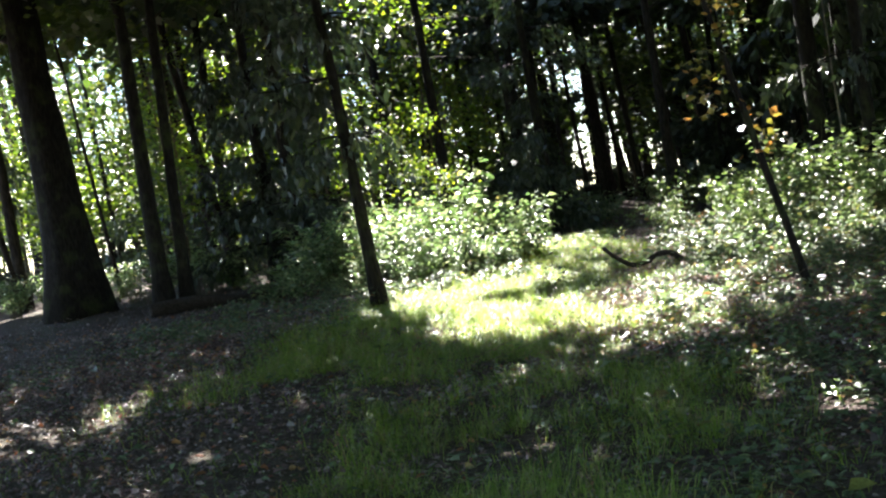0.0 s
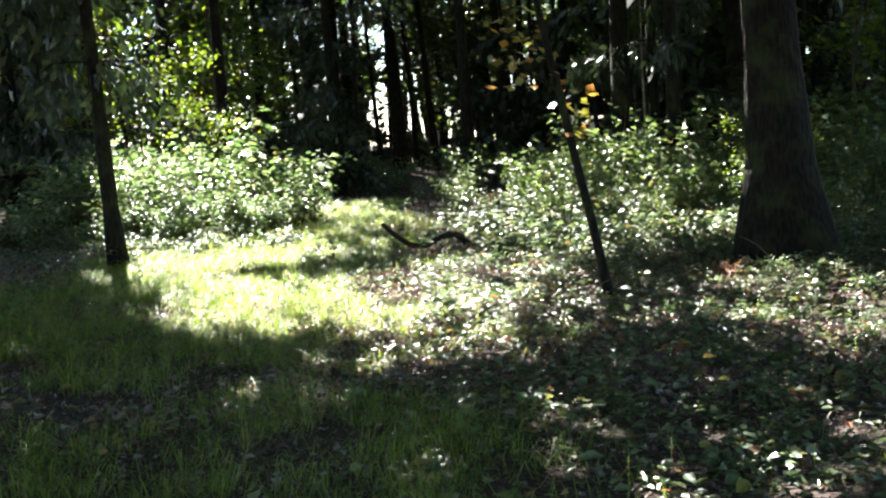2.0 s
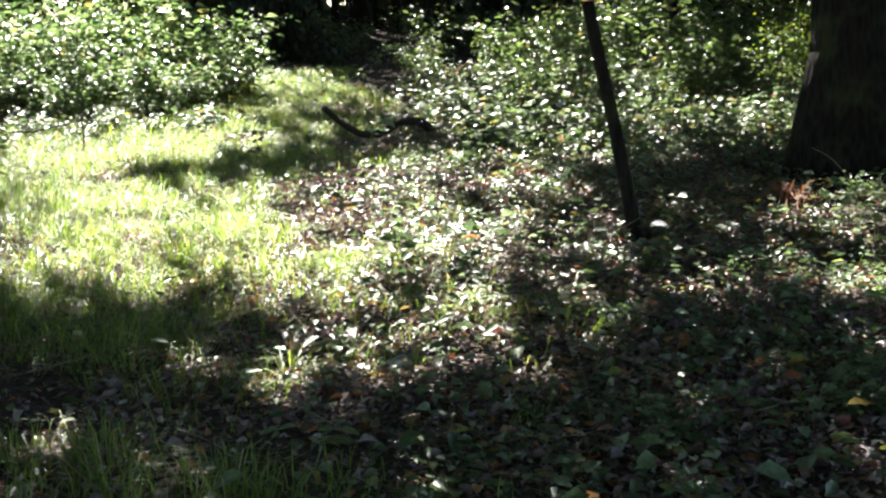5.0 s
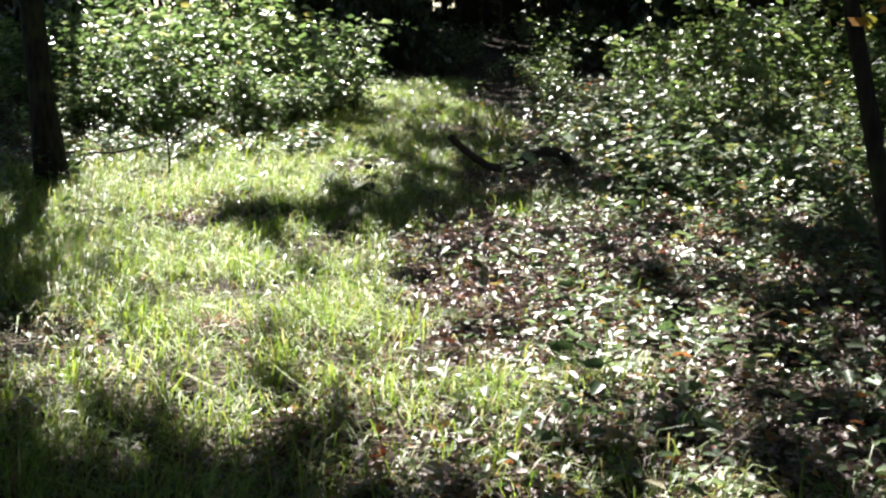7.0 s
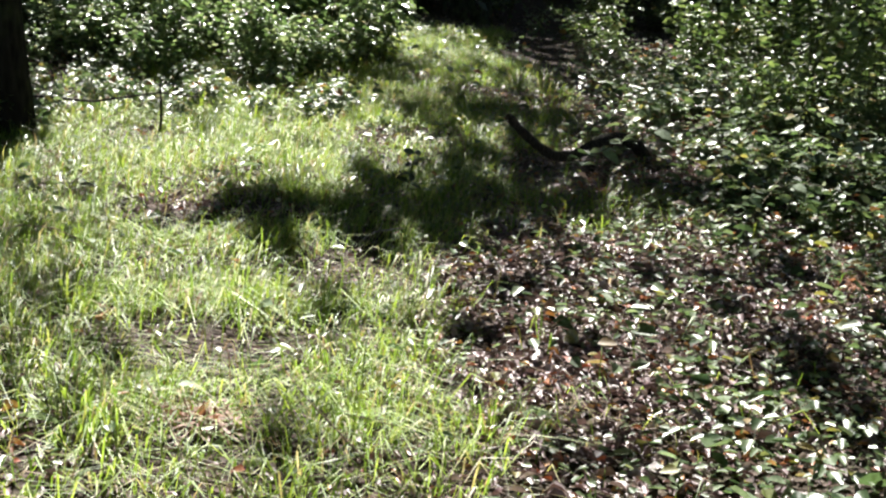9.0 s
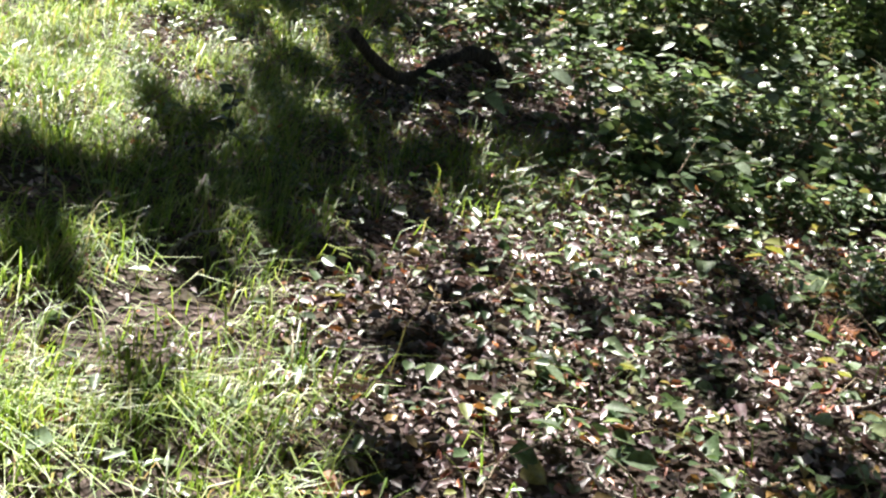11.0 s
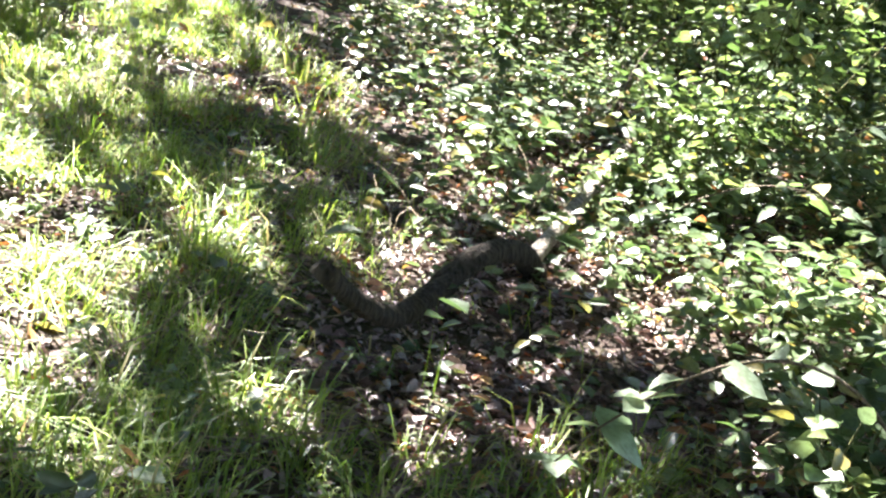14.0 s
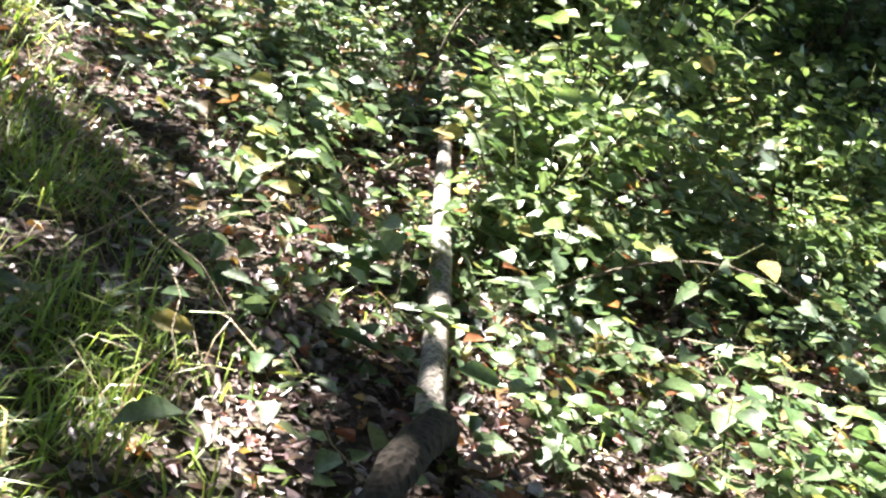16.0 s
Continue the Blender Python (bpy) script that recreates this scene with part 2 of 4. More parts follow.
def blade_geometry(base, lean, length, width, rng):
    """Grass blades that bow over along lean."""
    n = len(base)
    side = np.stack([-lean[:, 1], lean[:, 0], np.zeros(n)], -1)
    side = unit(side + rng.normal(0, 0.4, (n, 3)) * (1, 1, 0.0))
    L, W = length[:, None], width[:, None]
    up = np.array((0, 0, 1.0))
    bow = rng.uniform(0.35, 1.4, n)[:, None]
    mid = base + up * L * 0.55 * (1 - 0.25 * bow) + lean * L * 0.28 * bow
    tip = base + up * L * np.maximum(0.95 - 0.62 * bow, 0.12) + lean * L * 0.85 * bow
    out = np.empty((n, 6, 3), np.float32)
    out[:, 0], out[:, 1] = base - side * W * 0.5, base + side * W * 0.5
    out[:, 2], out[:, 3] = mid + side * W * 0.45, mid - side * W * 0.45
    out[:, 4], out[:, 5] = tip + side * W * 0.06, tip - side * W * 0.06
    k = np.arange(n, dtype=np.int32)[:, None, None] * 6
    quads = np.array([[0, 1, 2, 3], [3, 2, 4, 5]], np.int32)[None] + k
    return out.reshape(-1, 3), quads.reshape(-1, 4)


def tube(points, radii, sides=8, rough=0.0, rng=None):
    """A tapered limb along points."""
    points = np.asarray(points, float)
    n = len(points)
    tan = unit(np.gradient(points, axis=0))
    ref = np.array((1.0, 0.13, 0.07))
    if abs(tan[0] @ ref) > 0.85:
        ref = np.array((0.1, 1.0, 0.05))
    a = unit(np.cross(tan, ref))
    b = np.cross(tan, a)
    ang = np.linspace(0, 2 * np.pi, sides, endpoint=False)
    r = np.asarray(radii, float)[:, None] * np.ones((n, sides))
    if rough and rng is not None:
        ridge = rng.normal(0, rough, sides)[None] + rng.normal(0, rough * 0.6, (n, sides))
        r = r * (1 + ridge)
    v = points[:, None] + r[..., None] * (np.cos(ang)[None, :, None] * a[:, None] + np.sin(ang)[None, :, None] * b[:, None])
    f = []
    for i in range(n - 1):
        for j in range(sides):
            k = (j + 1) % sides
            f.append((i * sides + j, i * sides + k, (i + 1) * sides + k, (i + 1) * sides + j))
    v = np.concatenate([v.reshape(-1, 3), points[-1:] + tan[-1:] * np.asarray(radii)[-1] * 0.4, points[:1] - tan[:1] * np.asarray(radii)[0] * 0.2])
    last = n * sides
    for j in range(0, sides, 2):
        k, k2 = (j + 1) % sides, (j + 2) % sides
        o = (n - 1) * sides
        f.append((o + j, o + k, o + k2, last))
        f.append((k2, k, j, last + 1))
    return v, np.array(f, np.int32)


def joined(pieces):
    vs, fs, o = [], [], 0
    for v, f in pieces:
        vs.append(v)
        fs.append(f + o)
        o += len(v)
    return np.concatenate(vs), np.concatenate(fs)


def ground_height(x, y):
    x, y = np.asarray(x, float), np.asarray(y, float)
    z = -0.022 * np.clip(8 - y, 0, 30) + 0.035 * np.clip(y - 13, 0, 31) - 0.06 * np.clip(y - 46, 0, 80) + 0.03 * np.clip(-1.5 - x, 0, 12)
    return z + 0.035 * np.sin(x * 1.3 + 0.7 * y) * np.sin(y * 0.9 - 0.4 * x) + 0.015 * np.sin(3.1 * x) * np.sin(2.7 * y + 1.0)


def on_ground(x, y, lift=0.0):
    return Vector((x, y, float(ground_height(x, y)) + lift))


def blob(x, y, cx, cy, rx, ry, turn=0.0):
    """1 inside an ellipse, falling off to 0 past its rim."""
    c, s = math.cos(turn), math.sin(turn)
    u, v = ((x - cx) * c + (y - cy) * s) / rx, (-(x - cx) * s + (y - cy) * c) / ry
    return np.clip(2.0 - 2.0 * np.sqrt(u * u + v * v) + 0.5, 0, 1)


def wave(x, y, f, seed):
    """Smooth patchy variation, about -1 to 1."""
    r = np.random.default_rng(seed)
    z = 0
    for _ in range(6):
        a, p = r.uniform(0, 2 * np.pi, 2)
        k = f * r.uniform(0.6, 1.6)
        z = z + np.sin(k * (x * math.cos(a) + y * math.sin(a)) + p)
    return z / 3.0


# ---- ground ----
def build_ground():
    xs = np.concatenate([-np.geomspace(600, 12.5, 26), np.linspace(-12, 12, 161), np.geomspace(12.5, 600, 26)])
    ys = np.concatenate([-np.geomspace(600, 9.5, 26), np.linspace(-9, 27, 241), np.geomspace(27.5, 700, 34)])
    gx, gy = np.meshgrid(xs, ys)
    gz = ground_height(gx, gy) + 0.012 * wave(gx, gy, 9.0, 3)
    v = np.stack([gx, gy, gz], -1).reshape(-1, 3)
    i = np.arange(len(ys) - 1)[:, None] * len(xs) + np.arange(len(xs) - 1)[None]
    f = np.stack([i, i + 1, i + len(xs) + 1, i + len(xs)], -1).reshape(-1, 4)
    ob = new("ground", mesh_of("ground", v, f, SOIL, True))
    return tagged(ob, "brown forest soil strewn with leaves and moss", "ground", kind="structure")


ground = build_ground()


# ---- trees ----
def lit(x, y):
    """Hand-set sun and shade map: how open the added canopy is over (x, y)."""
    o = blob(x, y, -2.9, 9.4, 1.7, 3.8, 0.4)
    o = np.maximum(o, blob(x, y, -0.8, 7.4, 1.6, 1.5))
    o = np.maximum(o, 0.8 * blob(x, y, 0.0, 10.0, 1.1, 0.85))
    o = np.maximum(o, 0.7 * blob(x, y, -0.1, 5.9, 0.6, 0.45))
    o = np.maximum(o, 0.7 * blob(x, y, -11.0, 25.5, 5.0, 4.0))
    o = np.maximum(o, blob(x, y, -3.4, 13.2, 1.7, 3.4, 0.2))
    o = np.maximum(o, blob(x, y, -4.7, 16.6, 2.1, 3.0))
    o = np.maximum(o, blob(x, y, -3.2, 19.0, 2.4, 4.0))
    o = np.maximum(o, 0.55 * blob(x, y, 0.1, 8.6, 1.15, 2.5))
    o = np.maximum(o, 0.4 * blob(x, y, 3.2, 6.4, 1.3, 2.4))
    o = np.maximum(o, 0.62 * blob(x, y, 1.8, 15.6, 2.3, 3.3))
    o = np.maximum(o, 0.52 * blob(x, y, 2.6, 21.0, 4.2, 3.4))
    o = np.maximum(o, 0.62 * blob(x, y, 0.9, 11.2, 1.2, 1.1))
    o = np.maximum(o, 0.14 * blob(x, y, 5.4, 16.5, 2.4, 3.4))
    o = np.maximum(o, 0.25 * blob(x, y, -7.2, 4.4, 2.3, 4.2))
    o = np.maximum(o, 0.2 * blob(x, y, 0.2, 5.0, 1.0, 0.8))
    o = np.maximum(o, 0.12 * blob(x, y, 1.6, 1.7, 1.2, 0.9))
    o = np.maximum(o, 0.8 * blob(x, y, -0.1, 10.95, 0.8, 0.45))
    o = np.maximum(o, 0.4 * blob(x, y, -0.3, 4.9, 0.8, 0.8))
    o = np.maximum(o, 0.16 * blob(x, y, 1.7, 6.6, 1.2, 1.3))
    o = np.maximum(o, 0.65 * blob(x, y, 4.4, 13.2, 0.9, 1.2))
    o = np.maximum(o, 0.3 * blob(x, y, 0.4, 14.0, 4.0, 3.6))
    o = np.maximum(o, 0.4 * blob(x, y, -1.95, 13.1, 1.1, 1.1))
    o = np.maximum(o, 0.55 * blob(x, y, -0.3, 10.6, 0.8, 0.5))
    o = np.maximum(o, 0.8 * blob(x, y, -12.0, 25.0, 6.0, 5.0))
    dark = np.maximum(0.95 * blob(x, y, -2.1, 10.35, 0.85, 0.7, 0.3), 0.7 * blob(x, y, 0.6, 12.4, 1.5, 0.6, 0.1))
    dark = np.maximum(dark, 0.75 * blob(x, y, -1.3, 11.35, 0.85, 0.85, 0.2))
    dark = np.maximum(dark, np.maximum(0.7 * blob(x, y, -0.5, 13.2, 0.8, 0.5), np.maximum(0.65 * blob(x, y, -1.3, 15.0, 1.0, 1.1), 0.55 * blob(x, y, -1.1, 13.0, 0.7, 0.9))))
    dark = np.maximum(dark, 0.4 * blob(x, y, -1.8, 17.5, 0.8, 2.0))
    dark = np.maximum(dark, 0.7 * np.maximum(blob(x, y, 2.7, 15.4, 0.7, 0.6), blob(x, y, 1.4, 16.8, 0.5, 0.6)))
    dark = np.maximum(dark, 0.9 * blob(x, y, -2.3, 5.1, 1.6, 1.1))
    row = np.clip((-4.75 + 0.375 * (12.2 - y) - x) * 2.2, 0, 0.9) * np.clip(19.5 - y, 0, 1) * np.clip((y - 4) * 0.5, 0, 1)
    return np.clip(o * (1 - np.clip(np.maximum(dark, row), 0, 1)), 0, 1)


def trunk_line(height, lean, rng, wobble=0.05, steps=12):
    t = np.linspace(0, 1, steps)
    x = lean[0] * t * height + np.cumsum(rng.normal(0, wobble, steps)) * t
    y = lean[1] * t * height + np.cumsum(rng.normal(0, wobble, steps)) * t
    return np.stack([x, y, t * height - 0.15], -1)


def flared(height, radius, steps, flare=0.6, top=0.35):
    t = np.linspace(0, 1, steps)
    return radius * (1 - (1 - top) * t) + radius * flare * np.exp(-t * height / (radius * 2.2))


def limb(start, direction, length, r, rng, sides=5, steps=6, sag=0.0):
    t = np.linspace(0, 1, steps)[:, None]
    d = np.asarray(direction, float)
    p = np.asarray(start) + d * t * length + np.cumsum(rng.normal(0, 0.04 * length, (steps, 3)), 0) * t - np.array((0, 0, 1.0)) * sag * length * t * t
    return p, tube(p, r * (1 - 0.8 * t[:, 0]), sides)


def spray(rng, at, n, spread, length, width, flat=0.4):
    """Leaves scattered in a clump round each place."""
    at = np.repeat(np.asarray(at, float), n, axis=0)
    p = at + rng.normal(0, 1, at.shape) * spread
    a = unit(rng.normal(0, 1, at.shape) * (1, 1, flat) + (0, 0, -0.15))
    up = unit(rng.normal(0, 0.5, at.shape) + (0, 0, 1))
    L = rng.uniform(0.7, 1.3, len(p)) * length
    return crown_geometry(p, a, up, L, L * width * 1.5)


def sunny_gap(p, rng, share=1.6):
    """Which places among the crowns stand in the way of the sun over the open ground."""
    d = (p[:, 2] - 0.2) / SUN.z
    return share * lit(p[:, 0] - SUN.x * d, p[:, 1] - SUN.y * d) > rng.uniform(0.0, 1.0, len(p))


def thinned(geometry, place, rng, share=1.6):
    """Leaves without those that would shade the open ground."""
    v, f = geometry
    v = v.reshape(-1, 4, 3)
    v = v[~sunny_gap(v[:, 0] + np.array(place), rng, share)]
    return v.reshape(-1, 3), np.arange(len(v) * 4, dtype=np.int32).reshape(-1, 4)


def broadleaf(name, place, height, radius, lean, seed, label, low=5.0, clumps=26, leaf=0.13, spread=0.4, material=None, bark=None, group="trees of the wood", sides=12, reach=2.2, flare=0.6, per=34, shade_leaves=None, thin=True):
    rng = np.random.default_rng(seed)
    root = thing(name, place, label, "tree", group)
    line = trunk_line(height, lean, rng, 0.03 + radius * 0.12)
    bark = bark or BARK_FAR
    part("trunk", mesh_of("trunk", *tube(line, flared(height, radius, 12, flare), sides, 0.05, rng), bark, True), root)
    limbs, tips = [], []
    for _ in range(max(4, clumps // 5)):
        h = rng.uniform(low / height, 0.97)
        k = h * 11
        i = min(int(k), 10)
        s = line[i] + (line[i + 1] - line[i]) * (k - i)
        a = rng.uniform(0, 2 * np.pi)
        d = unit(np.array((math.cos(a), math.sin(a), rng.uniform(0.1, 0.8))))
        p, g = limb(s, d, rng.uniform(0.5, 1.0) * reach, radius * 0.3 * (1.2 - h), rng)
        limbs.append(g)
        tips += [p[2], p[3], p[4], p[5], 0.5 * (p[4] + p[5]) + rng.normal(0, 0.4, 3)]
    for v, f in limbs:
        part("limb", mesh_of("limb", v, f, bark, True), root)
    pieces = [spray(rng, np.array(tips), per, spread, leaf, 0.55)]
    if thin:
        pieces[0] = thinned(pieces[0], place, rng)
    # Mostly unseen leaves added high in the crown to cast the mapped shade.
    if shade_leaves is not None and len(shade_leaves):
        c = shade_leaves - np.array(place)
        pieces.append(crown_geometry(c, unit(rng.normal(0, 1, c.shape)), unit(rng.normal(0, 0.6, c.shape) + (0, 0, 1)), rng.uniform(0.25, 0.5, len(c)), rng.uniform(0.25, 0.45, len(c))))
    v, f = joined(pieces)
    part("crown", mesh_of("crown", v, f, material or CANOPY), root)
    return root


def conifer(name, place, height, radius, seed, label, low=1.6, reach=2.4, boughs=34, lean=(0, 0), group="conifers", dense=1.0, thin=True, size=1.0, low_bias=1.5, share=1.6, one_sided=0.0):
    """A conifer with long boughs from which sprays of needles hang."""
    rng = np.random.default_rng(seed)
    root = thing(name, place, label, "tree", group)
    line = trunk_line(height, lean, rng, 0.04)
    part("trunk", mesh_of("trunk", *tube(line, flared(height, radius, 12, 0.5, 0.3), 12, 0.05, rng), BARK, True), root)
    wood, base, axis = [], [], []
    for _ in range(boughs):
        h = low + (height - low) * rng.uniform(0, 1) ** low_bias
        i = min(int(h / height * 11), 10)
        a = rng.uniform(0, 2 * np.pi)
        d = unit(np.array((math.cos(a), math.sin(a), 0.12)))
        ln = reach * rng.uniform(0.5, 1.0) * (1 - 0.6 * h / height)
        if one_sided:
            ln *= 1 - one_sided * max(0.0, math.cos(a)) * min(1.0, max(0.25, (5.5 - h) / 3.0))
        p, g = limb(line[i], d, ln, 0.025, rng, 4, 7, 0.35)
        wood.append(g)
        n = int(60 * ln * dense)
        t = rng.uniform(0.2, 1.0, n) * 6
        j = np.minimum(t.astype(int), 5)
        q = p[j] + (p[j + 1] - p[j]) * (t - j)[:, None]
        sideways = rng.normal(0, 0.16, (n, 3)) * (1, 1, 0.4)
        hang = rng.uniform(0, 1, n)[:, None] ** 1.5 * np.array((0, 0, -0.55))
        base.append(q + sideways + hang)
        axis.append(unit(np.array((0, 0, -1.0)) + rng.normal(0, 0.45, (n, 3)) + d * 0.3))
    for v, f in wood:
        part("bough", mesh_of("bough", v, f, BARK, True), root)
    base, axis = np.concatenate(base), np.concatenate(axis)
    L = rng.uniform(0.12, 0.3, len(base)) * size
    v, f = crown_geometry(base, axis, unit(rng.normal(0, 1, base.shape)), L, L * 0.42)
    part("needles", mesh_of("needles", *(thinned((v, f), place, rng, share) if thin else (v, f)), NEEDLE), root)
    return root


# Leaves added overhead along the sun's direction, mostly unseen, to shade the ground.
def shade_leaf_points(seed=11):
    rng = np.random.default_rng(seed)
    n = 150000
    x, y = rng.uniform(-16, 14, n), rng.uniform(-9, 34, n)
    o = lit(x, y)
    o = o + (0.16 * wave(x, y, 3.2, 5) + 0.18 * wave(x, y, 7.5, 6) + 0.1 * wave(x, y, 15.0, 7)) * (0.13 + 0.87 * np.clip(o * 2, 0, 1))
    keep = rng.uniform(0, 1, n) < -np.log(np.clip(o, 0.004, 0.999)) / 5.5
    x, y = x[keep], y[keep]
    h = rng.uniform(7.5, 13.5, len(x))
    d = h / SUN.z
    front = np.stack([x + SUN.x * d, y + SUN.y * d, h], -1)
    # Further unseen leaves above and behind the camera, added to block sky light.
    n = 52000
    x, y = rng.uniform(-24, 24, n), rng.uniform(-26, 26, n)
    wide = np.stack([x, y, rng.uniform(7.0, 12.5, n)], -1)
    k = (wide[:, 2] - 0.2) / SUN.z
    wide_keep = (lit(x - SUN.x * k, y - SUN.y * k) < 0.15) & (rng.uniform(0, 1, n) < np.where(y > 7, 0.4, 1.0))
    return np.concatenate([front, wide[wide_keep]])


SHADE_LEAF_POINTS = shade_leaf_points()


def build_wood():
    rng = np.random.default_rng(21)
    spots = []
    tries = 0
    while len(spots) < 170 and tries < 6000:
        tries += 1
        y = 21 + 45 * rng.uniform(0, 1) ** 0.8
        x = rng.uniform(-0.62 * y - 4, 0.55 * y + 4)
        if -4.5 < x + 0.06 * (y - 20) < 0.5 and y < 30:
            continue
        if y < 34 and -4.8 < x + 0.29 * (y - 10) < 1.0:
            continue
        if any((x - a) ** 2 + (y - b) ** 2 < 1.2 for a, b in spots):
            continue
        spots.append((x, y))
    ahead = len(spots)
    # Trees beside and behind the camera, mostly out of view, added against sky light.
    while len(spots) < ahead + 60:
        x, y = rng.uniform(-26, 26), rng.uniform(-26, 20)
        if abs(x + 0.5) < 7.5 and y > -11 or (x < 0 and y > 11 and x > -16):
            continue
        if any((x - a) ** 2 + (y - b) ** 2 < 3 for a, b in spots):
            continue
        spots.append((x, y))
    s = np.array(spots)
    near = np.argmin(((SHADE_LEAF_POINTS[:, None, :2] - s[None]) ** 2).sum(-1), axis=1)
    for _ in range(64):
        spots.append((rng.uniform(-11, 7), rng.uniform(36, 62)))
    for i, (x, y) in enumerate(spots):
        r = float(rng.choice([0.05, 0.06, 0.08, 0.1, 0.13, 0.17, 0.23]))
        lean = rng.normal(0, 0.045, 2) + (-0.06, 0)
        # Crowns behind the path take dark needle colours, which tone down their sunlit leaves.
        broadleaf("tree", on_ground(x, y), rng.uniform(13, 17), r, lean, 300 + i, "slender dark-barked forest tree among others", low=rng.uniform(4.0, 7.0), clumps=18, leaf=0.22, spread=0.55, per=22, sides=9, material=NEEDLE if -13 < x < 0.5 and y > 18 else None, shade_leaves=SHADE_LEAF_POINTS[near == i])


build_wood()


def protos_scatter(protos, spots, rng):
    placed = [False] * len(protos)
    for x, y, s in spots:
        if (x - 2.6) ** 2 + (y - 7.8) ** 2 < 0.5 or (x + 0.5) ** 2 + (y - 13.3) ** 2 < 0.16:
            continue
        i = int(rng.integers(len(protos)))
        m = Matrix.Translation(on_ground(x, y)) @ Matrix.Rotation(rng.uniform(0, 6.28), 4, "Z")
        if placed[i]:
            ob = copy_thing(protos[i], m)
        else:
            ob, placed[i] = protos[i], True
            ob.matrix_basis = m
        ob.scale = (s, s, s * rng.uniform(0.85, 1.15))


def build_big_trees():
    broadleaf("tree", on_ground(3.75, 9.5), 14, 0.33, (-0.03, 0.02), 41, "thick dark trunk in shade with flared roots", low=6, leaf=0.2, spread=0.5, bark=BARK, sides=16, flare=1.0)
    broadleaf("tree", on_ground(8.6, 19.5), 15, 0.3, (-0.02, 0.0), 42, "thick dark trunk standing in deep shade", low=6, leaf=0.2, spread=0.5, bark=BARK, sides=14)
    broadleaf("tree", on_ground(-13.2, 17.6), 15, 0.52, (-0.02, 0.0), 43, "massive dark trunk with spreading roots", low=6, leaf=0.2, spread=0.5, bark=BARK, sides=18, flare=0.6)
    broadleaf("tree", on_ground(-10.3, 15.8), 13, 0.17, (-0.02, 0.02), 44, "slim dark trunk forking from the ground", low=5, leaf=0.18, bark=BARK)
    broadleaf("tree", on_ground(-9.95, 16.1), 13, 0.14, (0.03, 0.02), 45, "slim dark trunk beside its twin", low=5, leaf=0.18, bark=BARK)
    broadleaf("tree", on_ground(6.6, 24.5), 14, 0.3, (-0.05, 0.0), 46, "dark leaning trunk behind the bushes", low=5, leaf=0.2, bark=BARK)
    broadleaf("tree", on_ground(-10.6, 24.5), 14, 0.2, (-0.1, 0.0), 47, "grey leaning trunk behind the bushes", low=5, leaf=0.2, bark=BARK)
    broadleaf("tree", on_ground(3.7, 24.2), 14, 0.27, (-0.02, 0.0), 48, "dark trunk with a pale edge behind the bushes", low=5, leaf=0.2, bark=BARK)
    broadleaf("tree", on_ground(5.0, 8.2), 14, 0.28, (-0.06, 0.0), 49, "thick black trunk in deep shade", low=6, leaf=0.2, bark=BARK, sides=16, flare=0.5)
    broadleaf("dead_pole", on_ground(4.15, 23.6), 6, 0.03, (-0.03, 0.0), 50, "thin pale dead pole standing in the bushes", low=4.5, leaf=0.02, per=1, clumps=10, reach=0.4, bark=PALE, sides=6, group="dead wood")
    conifer("conifer", on_ground(-4.8, 12.1), 11, 0.115, 51, "dark conifer with drooping boughs by the grass path", low=3.1, reach=2.5, boughs=40, lean=(-0.05, 0.0), dense=1.6, low_bias=1.2, share=0.75, one_sided=0.6)
    for i, (x, y, h, low) in enumerate([(-9.9, 21.5, 12, 2.0), (-11.8, 23.5, 12, 2.0), (-6.2, 26.0, 12, 1.0), (-4.6, 30.5, 12, 1.2), (-8.9, 20.6, 11, 2.4), (-9.4, 25.0, 12, 0.8), (-3.6, 27.6, 11, 1.5), (4.6, 22.5, 13, 1.8), (8.2, 25.5, 14, 1.0), (12.0, 24.0, 14, 1.0), (10.5, 31.0, 15, 0.8), (6.0, 31.0, 14, 1.2), (15.5, 31.0, 15, 0.8), (14.0, 20.0, 13, 1.2), (-16.5, 30.0, 14, 1.5), (-20.0, 24.0, 13, 1.5), (3.0, 34.0, 14, 2.0)]):
        conifer("conifer", on_ground(x, y), h, 0.17, 60 + i, "dense dark conifer with hanging boughs in shade", low=low, reach=3.0, boughs=26, dense=1.8, thin=y < 27, low_bias=2.4)
    dark = [conifer("conifer", (0, 0, 0), 13, 0.17, 90 + i, "dense dark conifer with hanging boughs in shade", low=0.5, reach=3.2, boughs=13, dense=2.0, thin=False, size=1.9, low_bias=1.3) for i in range(2)]
    rng = np.random.default_rng(95)
    spots = [(rng.uniform(0.2 * y, 0.6 * y), y, rng.uniform(0.8, 1.2)) for y in rng.uniform(24, 46, 22)]
    spots += [(rng.uniform(-0.62 * y, -0.3 * y), y, rng.uniform(0.8, 1.2)) for y in rng.uniform(34, 58, 12)]
    spots += [(4.5, 25.0, 0.9), (6.4, 27.5, 1.0), (9.0, 23.5, 1.0), (3.6, 29.5, 0.9), (-7.5, 38.0, 1.0), (-3.6, 47.0, 0.8), (1.6, 33.0, 0.9), (3.4, 38.0, 1.0), (0.6, 44.0, 0.9), (-5.2, 51.0, 1.0), (-2.2, 53.0, 0.9), (0.4, 50.0, 1.0), (2.6, 55.0, 1.0), (-8.4, 52.0, 1.0), (-12.0, 47.0, 1.0), (-15.5, 44.0, 1.1), (-10.2, 43.0, 1.0), (-18.5, 40.0, 1.1)]
